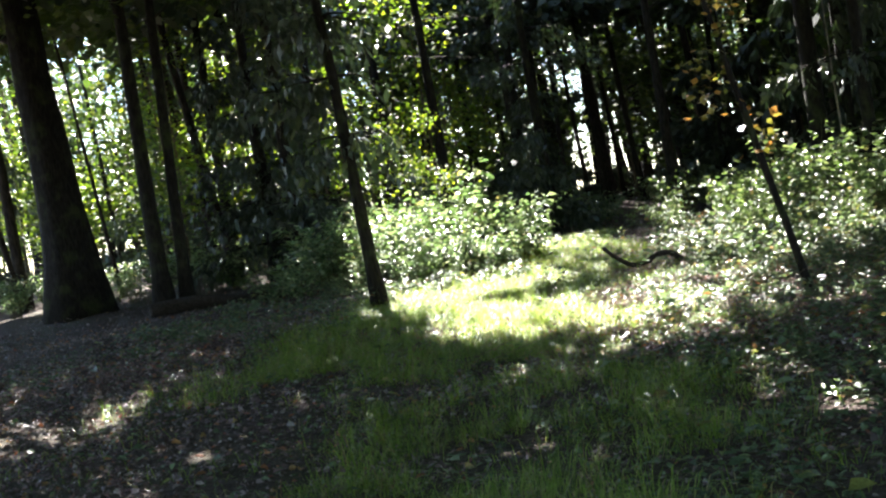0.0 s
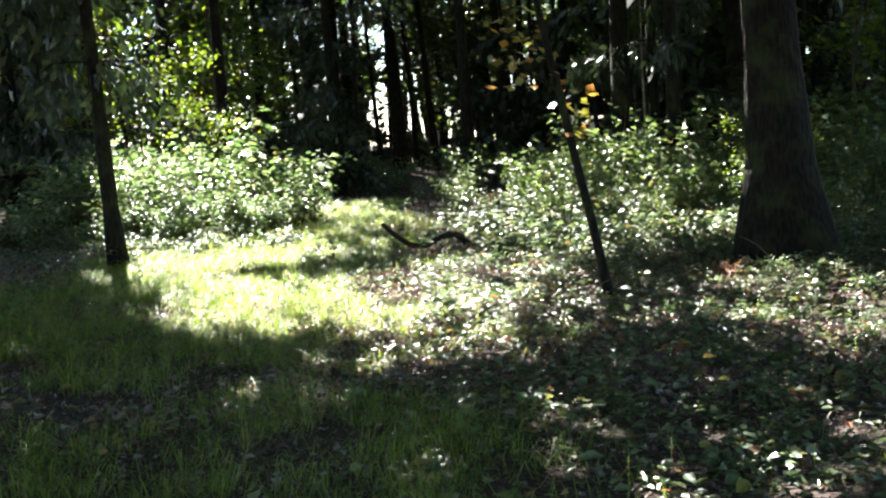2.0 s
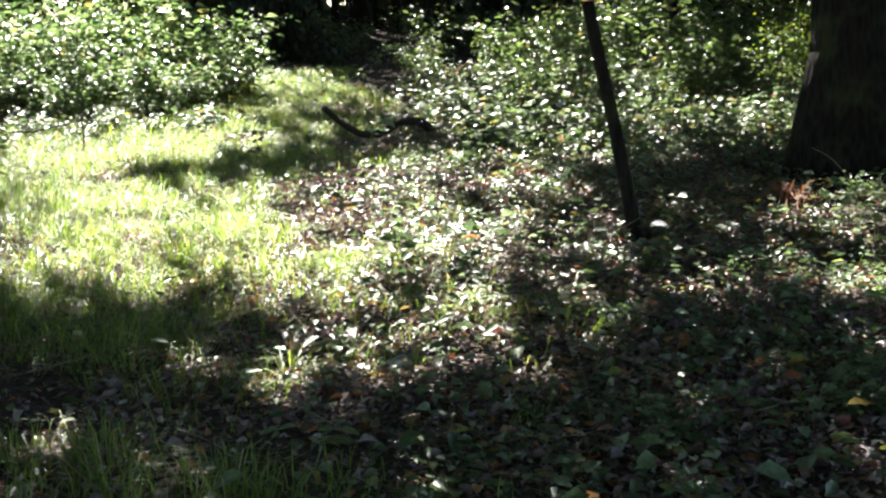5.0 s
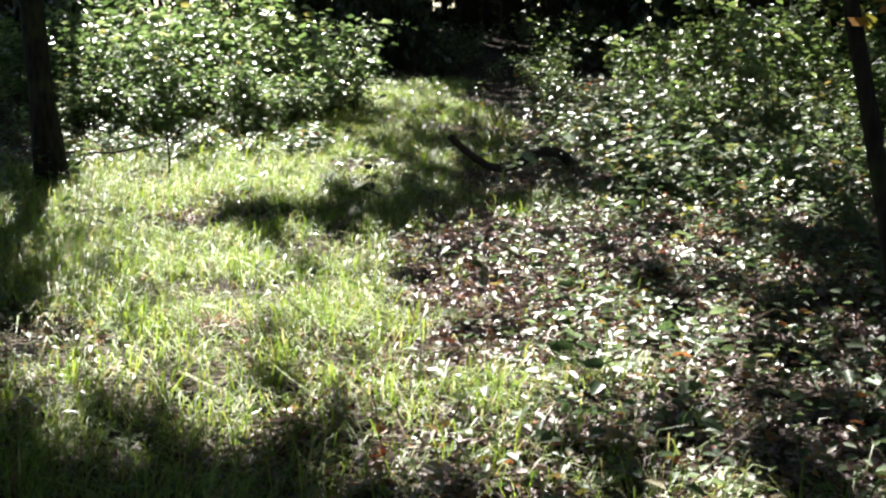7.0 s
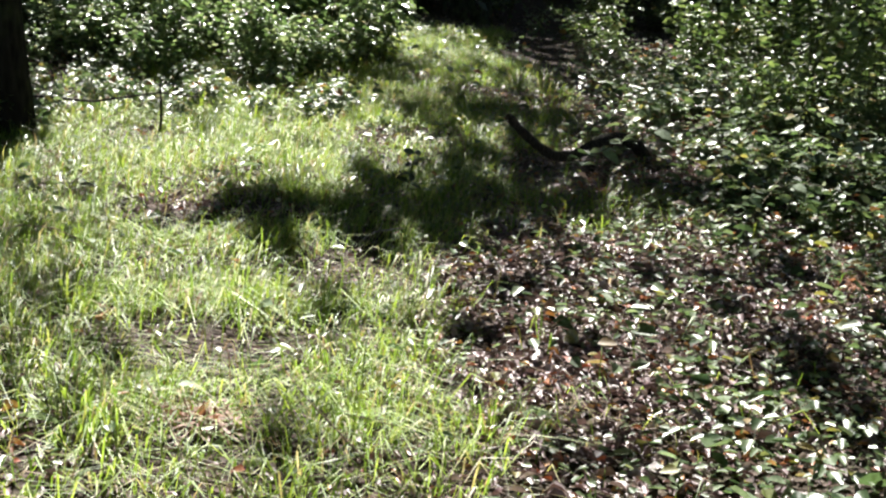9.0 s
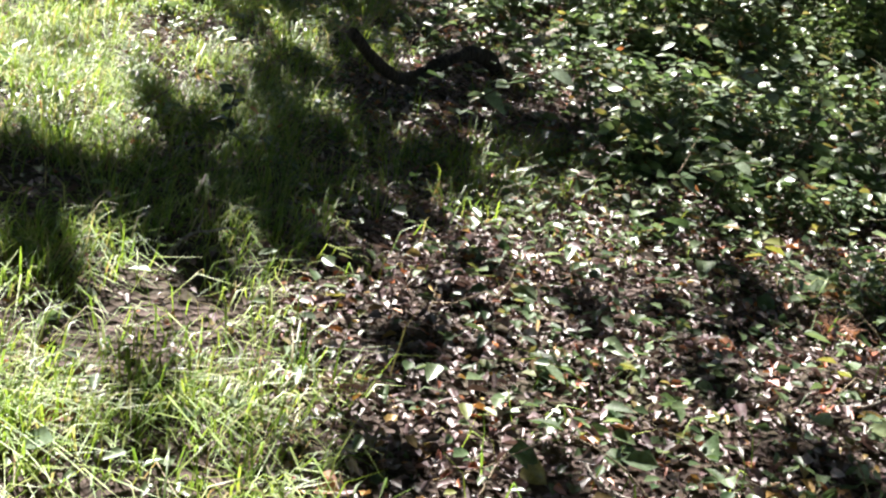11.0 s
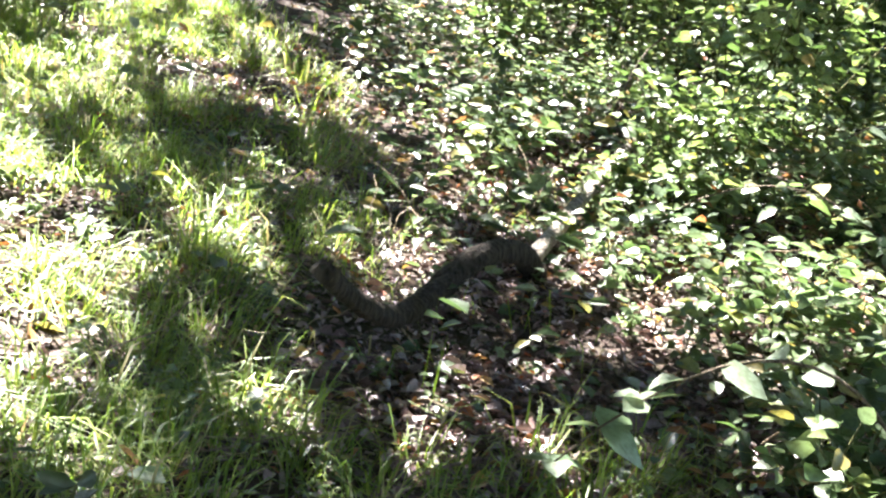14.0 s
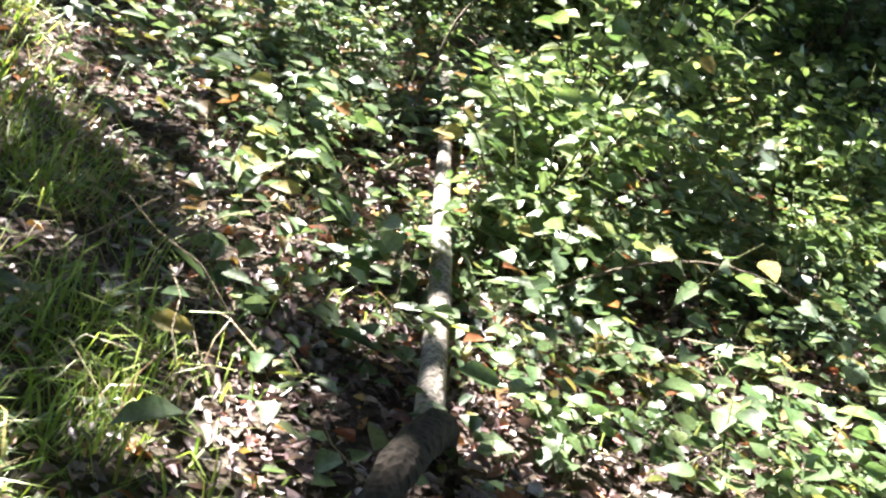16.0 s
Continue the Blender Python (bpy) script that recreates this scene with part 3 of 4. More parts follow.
    # Unseen half circle of conifers behind the camera, added to keep sky light out.
    sky_block_ring = [(math.cos(a) * r - 1, math.sin(a) * r * 0.9, rng.uniform(0.8, 1.1)) for a, r in zip(np.linspace(math.pi * 0.93, math.pi * 2.07, 18), rng.uniform(12, 18, 18))]
    protos_scatter(dark, spots + sky_block_ring, rng)


build_big_trees()


def build_young_trees():
    rng = np.random.default_rng(77)
    # Sunlit copies get the lighter leaves, shaded copies the darker CANOPY colours.
    bright = [broadleaf("young_tree", (0, 0, 0), 6.5, 0.05, (0.03, 0.02), 400 + i, "young tree with bright sunlit yellow-green leaves", low=1.0, clumps=40, leaf=0.15, spread=0.34, per=26, material=YOUNG_SUNLIT, bark=TWIG, reach=1.7, sides=7, group="young trees", thin=False) for i in range(3)]
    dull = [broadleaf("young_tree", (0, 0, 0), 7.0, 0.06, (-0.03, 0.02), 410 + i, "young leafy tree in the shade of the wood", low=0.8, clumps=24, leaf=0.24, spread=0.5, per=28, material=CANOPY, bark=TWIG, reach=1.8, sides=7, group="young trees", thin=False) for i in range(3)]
    spots = []
    for _ in range(26):
        spots.append((rng.uniform(-26, -11), rng.uniform(25, 42)))
    for x, y in ((-9.2, 24.5), (-8.4, 30.0), (-7.5, 35.0), (9.8, 19.0), (11.8, 18.0), (7.9, 20.5), (-10.5, 23.0), (-12.5, 22.0), (-12.2, 26.0), (-10.9, 27.5), (-13.6, 24.6), (-9.4, 26.6), (-7.0, 29.0), (-11.6, 30.0), (-14.5, 27.5)):
        spots.append((x, y))
    spots = [(x, y, rng.uniform(0.7, 1.2)) for x, y in spots] + [(-5.7, 22.0, 0.5), (-6.3, 22.6, 0.42), (4.5, 14.6, 0.28), (5.0, 14.2, 0.3), (5.5, 15.0, 0.32)]
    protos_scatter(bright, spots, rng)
    spots = []
    for _ in range(46):
        y = rng.uniform(26, 50)
        spots.append((rng.uniform(0.12 * y, 0.62 * y), y))
    for _ in range(48):
        y = rng.uniform(36, 60)
        spots.append((rng.uniform(-0.7 * y, -0.2 * y), y))
    for _ in range(64):
        y = rng.uniform(41, 64)
        spots.append((rng.uniform(-14, 9), y))
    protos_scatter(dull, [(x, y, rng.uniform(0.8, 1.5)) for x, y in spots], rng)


build_young_trees()


def build_sapling():
    rng = np.random.default_rng(9)
    root = thing("sapling", on_ground(1.5, 7.1), "thin leaning sapling with a few yellowing leaves", "sapling")
    t = np.linspace(0, 1, 12)[:, None]
    line = np.concatenate([-0.9 * t, 0.25 * t, 4.6 * t - 0.05], 1) + np.cumsum(rng.normal(0, 0.012, (12, 3)), 0) * (1, 1, 0.3)
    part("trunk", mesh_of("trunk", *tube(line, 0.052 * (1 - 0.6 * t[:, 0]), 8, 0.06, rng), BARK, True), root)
    limbs, tips = [], []
    for i in (4, 5, 6, 7, 8, 9, 10):
        a = rng.uniform(0, 2 * np.pi)
        p, g = limb(line[i], unit(np.array((math.cos(a), math.sin(a), 0.6))), 0.6, 0.012, rng)
        limbs.append(g)
        tips += list(p[2:])
    for v, f in limbs:
        part("limb", mesh_of("limb", v, f, BARK, True), root)
    part("crown", mesh_of("crown", *spray(rng, np.array(tips), 9, 0.13, 0.1, 0.6), YELLOW), root, "yellow and russet leaves")


build_sapling()


# ---- shrubs and undergrowth ----
def shrub_proto(seed, height, stems, leaves, leaf, material, label, category="shrub", name="shrub", spread=0.5, toothed=False):
    rng = np.random.default_rng(seed)
    root = thing(name, (0, 0, 0), label, category, "undergrowth")
    wood, base, axis = [], [], []
    for _ in range(stems):
        a = rng.uniform(0, 2 * np.pi)
        lean = rng.uniform(0.1, spread)
        h = height * rng.uniform(0.55, 1.0)
        t = np.linspace(0, 1, 7)[:, None]
        p = np.array((math.cos(a), math.sin(a), 0)) * (0.12 + lean * t ** 1.6) * h + np.array((0, 0, 1.0)) * h * t * (1 - 0.18 * t) - (0, 0, 0.05)
        p = p + np.cumsum(rng.normal(0, 0.02 * h, (7, 3)), 0) * (1, 1, 0.2)
        wood.append(tube(p[::2], 0.008 * h ** 0.5 * (1 - 0.7 * t[::2, 0]), 4))
        n = max(4, leaves // stems)
        s = (rng.uniform(0.12, 1.0, n) ** 0.7) * 6
        j = np.minimum(s.astype(int), 5)
        q = p[j] + (p[j + 1] - p[j]) * (s - j)[:, None]
        b = rng.uniform(0, 2 * np.pi, n)
        out = np.stack([np.cos(b), np.sin(b), rng.uniform(-0.25, 0.35, n)], -1)
        reach = rng.uniform(0.01, 0.16, n)[:, None] * h ** 0.5
        base.append(q + out * reach)
        axis.append(out)
    base, axis = np.concatenate(base), np.concatenate(axis)
    L = rng.uniform(0.55, 1.3, len(base)) * leaf
    part("stem", mesh_of("stem", *joined(wood), STEM, True), root)
    up = unit(rng.normal(0, 0.5, base.shape) + (0, 0, 1))
    W = L * rng.uniform(0.5, 0.8, len(L))
    geometry = broad_leaf_geometry(base, axis, up, L, W, rng) if toothed else leaf_geometry(base, axis, up, L, W)
    part("foliage", mesh_of("foliage", *geometry, material), root)
    return root


def beside_log(x, y):
    """How far a place lies to the side of the pale fallen trunk; 9 past its ends."""
    side = np.abs(x - np.interp(y, (13.9, 15.0, 16.25, 18.1), (-0.04, 0.54, 1.18, 2.1)))
    return np.where((y > 13.6) & (y < 18.2), side, 9.0)


def build_shrubs():
    rng = np.random.default_rng(31)
    tall = [shrub_proto(500 + i, 1.3, 13, 400, 0.105, SHRUB, "leafy green shrub glinting in the sun", spread=0.75) for i in range(3)]
    tall += [shrub_proto(506 + i, 1.75, 7, 230, 0.115, SHRUB, "tall leggy shrub with loose green leaves", spread=0.6) for i in range(3)]
    lime = [shrub_proto(511 + i, 1.2, 11, 330, 0.1, LIME, "light green leafy shrub lit through by the sun", spread=0.75) for i in range(3)]
    lime += [shrub_proto(515 + i, 1.8, 7, 220, 0.115, LIME, "tall loose shrub with light green leaves", spread=0.55) for i in range(2)]
    spots = []
    for _ in range(62):
        y = rng.uniform(14.9, 19.8)
        x = rng.uniform(-8.0, -3.0)
        if x > -4.3 and y < 15.8:
            continue
        spots.append((x, y, (0.42 + 0.14 * (y - 14.9)) * rng.uniform(0.5, 1.6)))
    spots += [(rng.uniform(-6.3, -3.3), rng.uniform(15.3, 16.8), rng.uniform(0.4, 0.75)) for _ in range(22)]
    spots += [(-3.4, 17.6, 1.05), (-3.8, 18.2, 1.15), (-3.1, 18.4, 0.95), (-6.9, 17.8, 1.1), (-6.2, 18.4, 1.05)]
    for _ in range(92):
        x, y = rng.uniform(0.9, 9.5), rng.uniform(15.3, 22.0)
        spots.append((x, y, (0.4 + 0.07 * (y - 14.5) + 0.06 * x) * rng.uniform(0.5, 1.6)))
    for _ in range(34):
        y = rng.uniform(22, 36)
        x = rng.uniform(-6, 5)
        if abs(x + 2.6 + 0.05 * (y - 20)) > 0.7:
            spots.append((x, y, rng.uniform(0.45, 0.9)))
    for _ in range(40):
        spots.append((rng.uniform(-18, -6.5), rng.uniform(19, 29), rng.uniform(0.6, 1.1)))
    for _ in range(30):
        spots.append((rng.uniform(-1.2, 9), rng.uniform(20, 28), rng.uniform(0.5, 0.9)))
    for _ in range(12):
        spots.append((rng.uniform(4.6, 8), rng.uniform(10, 15), rng.uniform(0.5, 0.9)))
    protos_scatter(tall, [s for s in spots if s[0] < -2.6], rng)
    protos_scatter(lime, [s for s in spots if s[0] >= -2.6 and beside_log(s[0], s[1]) > 0.35 * s[2]], rng)
    low = [shrub_proto(520 + i, 0.5, 9, 130, 0.082, COVER, "low leafy green plant on the forest floor", "plant", "forest_plant", 0.9, i % 2 == 0) for i in range(4)]
    spots = []
    while len(spots) < 115:
        x, y = rng.uniform(-0.6, 6.5), rng.uniform(9.5, 18)
        if x > 0.2 + 0.25 * max(0, 13 - y) + rng.uniform(0, 0.6):
            spots.append((x, y, rng.uniform(0.35, 1.15)))
    for _ in range(70):
        spots.append((rng.uniform(1.0, 5), rng.uniform(0.5, 9.5), rng.uniform(0.3, 0.6)))
    for _ in range(30):
        spots.append((rng.uniform(-8.5, -4.2), rng.uniform(8, 16), rng.uniform(0.4, 0.9)))
    for _ in range(26):
        spots.append((rng.uniform(-5.6, -2.8), rng.uniform(13.9, 15.6), rng.uniform(0.45, 0.95)))
    protos_scatter(low, [s for s in spots if beside_log(s[0], s[1]) > 0.1 + 0.12 * s[2]], rng)
    broad = [shrub_proto(540 + i, 0.55, 4, 46, 0.092, HERB, "upright herb with broad bright green leaves", "plant", "broadleaf_herb", 0.6, True) for i in range(4)]
    spots = [(rng.uniform(0.2, 3.6), rng.uniform(11.4, 17.5), rng.uniform(0.4, 1.25)) for _ in range(120)]
    spots += [(rng.uniform(-2.6, 0.0), rng.uniform(11.6, 15.0), rng.uniform(0.25, 0.5)) for _ in range(48)]
    spots += [(rng.uniform(0.8, 3.5), rng.uniform(3.5, 9.0), rng.uniform(0.25, 0.5)) for _ in range(40)]
    protos_scatter(broad, [s for s in spots if beside_log(s[0], s[1]) > 0.04 + 0.08 * s[2]], rng)


build_shrubs()


# ---- grass, herbs and litter ----
def grassy(x, y):
    """How thick the grass stands at (x, y)."""
    edge = -0.5 - 0.06 * (y - 6) + 0.25 * np.sin(1.1 * y) + 0.3 * wave(x, y, 1.6, 8)
    g = np.clip((edge - x) * 1.6, 0, 1) * np.clip((x + 5.2 + 0.04 * y) * 0.8, 0, 1)
    g = np.maximum(g, 0.7 * blob(x, y, -2.0, 16.5, 1.3, 4.5, 0.1))
    g = np.maximum(g, 0.4 * blob(x, y, -1.4, 4.0, 2.0, 3.6))
    g = np.maximum(g * np.clip((y - 3.0) * 0.5, 0, 1), 0.5 * blob(x, y, -0.9, 1.0, 1.5, 6.0, 0.12))
    g = np.maximum(g, 0.5 * blob(x, y, -1.0, 12.3, 1.1, 1.2)) * (1 - 0.5 * blob(x, y, -0.4, 13.4, 0.8, 0.7))
    bare = np.clip(wave(x, y, 2.6, 12) - 0.25, 0, 0.75)
    return np.clip(g - bare, 0, 1)


def build_grass():
    rng = np.random.default_rng(41)
    n = 50000
    y = -3.0 + 26.5 * rng.uniform(0, 1, n)
    x = rng.uniform(-5.6, 1.4, n)
    keep = rng.uniform(0, 1, n) < np.clip(grassy(x, y) * (0.55 + 0.55 * wave(x, y, 5.0, 14)), 0.0, 1)
    x, y = x[keep], y[keep]
    vigour = np.clip(rng.gamma(2.2, 0.42, len(x)), 0.25, 2.2)
    turn = 2.2 * wave(x, y, 1.3, 17)
    count = np.maximum(4, (11 * vigour).astype(int))
    i = np.repeat(np.arange(len(x)), count)
    a = turn[i] + rng.normal(0, 1.5, len(i))
    spread = rng.gamma(1.5, 0.028, len(i)) * (0.6 + vigour[i])
    bx, by = x[i] + np.cos(a) * spread, y[i] + np.sin(a) * spread
    lean = np.stack([np.cos(a), np.sin(a), np.zeros(len(i))], -1)
    L = rng.uniform(0.35, 1.0, len(i)) * (0.11 + 0.135 * vigour[i])
    base = np.stack([bx, by, ground_height(bx, by) - 0.005], -1)
    W = rng.uniform(0.0025, 0.0065, len(i)) * (1 + 0.025 * np.clip(by, 0, 30))
    tufts = blade_geometry(base, lean, L, W, rng)
    n = 60000
    x, y = rng.uniform(-5.4, 3.2, n), rng.uniform(-2, 20, n)
    keep = rng.uniform(0, 1, n) < np.maximum(0.45 * grassy(x, y), 0.13 * (wave(x, y, 3.0, 31) > 0.1))
    x, y = x[keep], y[keep]
    a = rng.uniform(0, 2 * np.pi, len(x))
    flat = np.stack([np.cos(a), np.sin(a), np.zeros(len(x))], -1)
    base = np.stack([x, y, ground_height(x, y)], -1)
    loose = blade_geometry(base, flat, rng.uniform(0.06, 0.3, len(x)), rng.uniform(0.003, 0.006, len(x)) * (1 + 0.03 * np.clip(y, 0, 30)), rng)
    me = mesh_of("grass", *joined([tufts, loose]), GRASS)
    tagged(new("grass", me), "tousled tufts of green and straw grass along the path", "grass", kind="stuff")


def build_herbs():
    rng = np.random.default_rng(43)
    n = 230000
    x, y = rng.uniform(-9, 7.5, n), rng.uniform(-3, 22, n)
    d = 0.6 * np.clip((x + 0.9) * 0.8, 0, 1) + 0.3 * np.clip((x - 0.2) * 0.6 + (y - 11) * 0.22, 0, 1) * (x > -0.5)
    d = np.maximum(d, 0.25 * (x < -3.8) * (y > 6))
    d = np.maximum(d, 0.12 * (x < -1)) * (0.55 + 0.45 * wave(x, y, 3.0, 19))
    d = d + 0.35 * blob(x, y, 0.8, 9.5, 1.8, 2.6) + 0.35 * blob(x, y, 1.3, 5.6, 1.9, 3.6)
    keep = rng.uniform(0, 1, n) < np.clip(d, 0, 1) * 0.85
    x, y = x[keep], y[keep]
    h = rng.uniform(0.0, 1.0, len(x)) ** 1.6 * (0.12 + 0.22 * np.clip((x + y - 11) * 0.15, 0, 1)) * np.clip(beside_log(x, y) * 4.0, 0.6, 1) + 0.015
    base = np.stack([x, y, ground_height(x, y) + h], -1)
    a = rng.uniform(0, 2 * np.pi, len(x))
    axis = np.stack([np.cos(a), np.sin(a), rng.uniform(-0.2, 0.4, len(x))], -1)
    L = (0.026 + rng.gamma(2.0, 0.014, len(x))) * (1 + 0.5 * np.clip((y - 10) / 4, 0, 1))
    v, f = leaf_geometry(base, axis, unit(rng.normal(0, 0.35, base.shape) + (0, 0, 1)), L, L * rng.uniform(0.4, 0.8, len(x)))
    s = rng.uniform(0, 1, len(x)) < 0.3
    lean = unit(rng.normal(0, 1, (s.sum(), 3)) * (1, 1, 0))
    foot = base[s] * (1, 1, 0) + np.stack([0 * x[s], 0 * x[s], ground_height(x[s], y[s]) - 0.01], -1)
    v2, f2 = blade_geometry(foot, lean, h[s] + 0.06, np.full(s.sum(), 0.004), rng)
    tagged(new("herbs", mesh_of("herbs", *joined([(v, f), (v2, f2)]), COVER)), "small dark green herbs covering the forest floor", "herbs", kind="stuff")


def litter_points(rng, n, box):
    x, y = rng.uniform(box[0], box[1], n), rng.uniform(box[2], box[3], n)
    d = 0.6 + 0.4 * np.clip(1 - 1.2 * grassy(x, y), 0, 1)
    keep = rng.uniform(0, 1, n) < d * (0.7 + 0.3 * wave(x, y, 2.5, 23))
    return x[keep], y[keep]


def build_litter():
    rng = np.random.default_rng(47)
    x1, y1 = litter_points(rng, 56000, (-9, 7, -3, 16))
    x2, y2 = litter_points(rng, 20000, (-15, 12, 14, 30))
    x4, y4 = litter_points(rng, 17000, (-9, -1.5, -3, 8))
    x3, y3 = litter_points(rng, 66000, (-1.4, 3.0, 3, 13))
    x5, y5 = litter_points(rng, 60000, (-2.6, 4.2, 11, 19))
    x6, y6 = litter_points(rng, 16000, (-8, -2.2, 5, 13))
    x7, y7 = litter_points(rng, 12000, (-15, -8, 4, 15))
    x, y = np.concatenate([x1, x2, x3, x4, x5, x6, x7]), np.concatenate([y1, y2, y3, y4, y5, y6, y7])
    base = np.stack([x, y, ground_height(x, y) + rng.uniform(0.004, 0.045, len(x))], -1)
    a = rng.uniform(0, 2 * np.pi, len(x))
    axis = np.stack([np.cos(a), np.sin(a), rng.normal(0.05, 0.25, len(x))], -1)
    L = 0.016 + np.minimum(rng.gamma(2.0, 0.0115, len(x)), 0.06)
    v, f = leaf_geometry(base, axis, unit(rng.normal(0, 0.6, base.shape) + (0, 0, 1)), L, L * rng.uniform(0.2, 0.8, len(x)), 0.6, 0.35)
    tagged(new("leaf_litter", mesh_of("leaf_litter", v, f, LITTER)), "curled brown and pale dead leaves strewn about", "leaf litter", kind="stuff")


def build_dead_stems():
    rng = np.random.default_rng(59)
    pieces = []
    for _ in range(800):
        x, y = rng.uniform(-1.2, 6.0), rng.uniform(3.5, 19)
        if rng.uniform() < 0.25:
            x = rng.uniform(-5.5, -1.5)
        n, up = rng.uniform(0.2, 0.75), rng.uniform(0.05, 1.0)
        a = rng.uniform(0, 2 * np.pi)
        t = np.linspace(0, 1, 5)[:, None]
        d = np.array((math.cos(a), math.sin(a), up))
        p = np.array(on_ground(x, y)) + d / np.linalg.norm(d) * n * t + np.cumsum(rng.normal(0, 0.02, (5, 3)), 0) - np.array((0, 0, 0.18)) * n * t * t + (0, 0, 0.015)
        pieces.append(tube(p, np.linspace(0.0045, 0.0018, 5), 4))
    tagged(new("dead_stems", mesh_of("dead_stems", *joined(pieces), STRAW, True)), "thin dry stems and twigs among the plants", "twigs", kind="stuff")


build_dead_stems()
build_grass()
build_herbs()
build_litter()


# ---- fallen wood and small things ----
def build_fallen_log():
    rng = np.random.default_rng(53)
    root = thing("fallen_log", on_ground(-0.3, 13.85), "crooked dark branch grown from a pale fallen log", "log")
    o = np.array(root.location)

    def bent(pts, r0, r1, sides, rough):
        p = np.array(pts, float)
        t = np.linspace(0, len(p) - 1, 4 * len(p))
        q = np.stack([np.interp(t, np.arange(len(p)), p[:, k]) for k in range(3)], -1)
        for _ in range(3):
            q[1:-1] = 0.25 * q[:-2] + 0.5 * q[1:-1] + 0.25 * q[2:]
        return tube(q - o, np.linspace(r0, r1, len(q)), sides, rough, rng)
    part("crooked_branch", mesh_of("crooked_branch", *bent([(0.06, 14.0, 0.02), (-0.05, 13.88, 0.17), (-0.2, 13.72, 0.24), (-0.36, 13.56, 0.24), (-0.52, 13.4, 0.14), (-0.66, 13.18, 0.12), (-0.8, 12.92, 0.17), (-0.98, 12.62, 0.34), (-1.12, 12.38, 0.51)], 0.055, 0.034, 10, 0.12), ROTTEN, True), root, "dark rotten bark")
    part("trunk", mesh_of("trunk", *bent([(-0.02, 13.95, 0.09), (0.2, 14.36, 0.12), (0.54, 15.0, 0.17), (0.84, 15.6, 0.19), (1.18, 16.25, 0.21), (1.58, 17.0, 0.24), (2.1, 18.1, 0.29)], 0.044, 0.03, 10, 0.06), PALE, True), root, "pale bare wood")
    part("twig", mesh_of("twig", *bent([(1.2, 16.7, 0.18), (1.3, 16.85, 0.5), (1.45, 17.0, 0.8), (1.75, 17.1, 1.05)], 0.013, 0.005, 5, 0.05), TWIG, True), root)


build_fallen_log()


def build_left_log():
    rng = np.random.default_rng(54)
    root = thing("fallen_log", on_ground(-9.0, 16.2), "dark rotten log lying on the leaf litter", "log")
    t = np.linspace(0, 1, 12)[:, None]
    p = np.concatenate([-1.4 + 2.6 * t, -0.9 + 1.8 * t, 0.13 + 0.05 * np.sin(7 * t)], 1)
    part("trunk", mesh_of("trunk", *tube(p, np.linspace(0.17, 0.11, 12), 12, 0.08, rng), ROTTEN, True), root)
    s = np.array(((0.9, 0.7, 0.15), (0.95, 0.72, 0.3), (1.0, 0.7, 0.48)))
    part("stub", mesh_of("stub", *tube(s, (0.06, 0.05, 0.03), 7, 0.1, rng), ROTTEN, True), root)


build_left_log()


def build_stone(x, y, r, seed):
    rng = np.random.default_rng(seed)
    bm = bmesh.new()
    bmesh.ops.create_icosphere(bm, subdivisions=3, radius=r)
    for v in bm.verts:
        k = 1 + 0.22 * noise.noise(v.co * (1.6 / r) + Vector((seed, 0, 0))) + 0.06 * noise.noise(v.co * (6 / r))
        v.co = Vector((v.co.x * 1.15 * k, v.co.y * 0.9 * k, v.co.z * 0.75 * k))
    me = bpy.data.meshes.new("stone")
    bm.to_mesh(me)
    bm.free()
    me.materials.append(STONE)
    for p in me.polygons:
        p.use_smooth = True
    ob = new("stone", me)
    ob.location = on_ground(x, y, r * 0.45)
    ob.rotation_euler = (0, 0, rng.uniform(0, 6))
    tagged(ob, "pale rounded stone among fallen leaves", "stone")


build_stone(0.0, 4.5, 0.055, 3)


def build_tuft():
    rng = np.random.default_rng(61)
    root = thing("dead_fern", on_ground(2.75, 8.1), "russet withered fern tuft on the forest floor", "fern", "withered ferns")
    n = 160
    base = np.stack([rng.normal(0, 0.08, n), rng.normal(0, 0.06, n), np.zeros(n)], -1)
    a = rng.uniform(0, 2 * np.pi, n)
    lean = np.stack([np.cos(a), np.sin(a), np.zeros(n)], -1)
    part("fronds", mesh_of("fronds", *blade_geometry(base, lean, rng.uniform(0.15, 0.34, n), rng.uniform(0.012, 0.03, n), rng), RUSSET), root)
    for x, y, k in ((-1.9, 7.3, 0.5), (-1.1, 6.8, 0.45), (1.3, 8.9, 0.6), (-2.4, 8.6, 0.4), (0.9, 10.0, 0.45), (1.5, 13.0, 0.5)):
        copy_thing(root, Matrix.Translation(on_ground(x, y)) @ Matrix.Rotation(x * 5, 4, "Z")).scale = (k * 1.3, k * 1.3, k)


build_tuft()


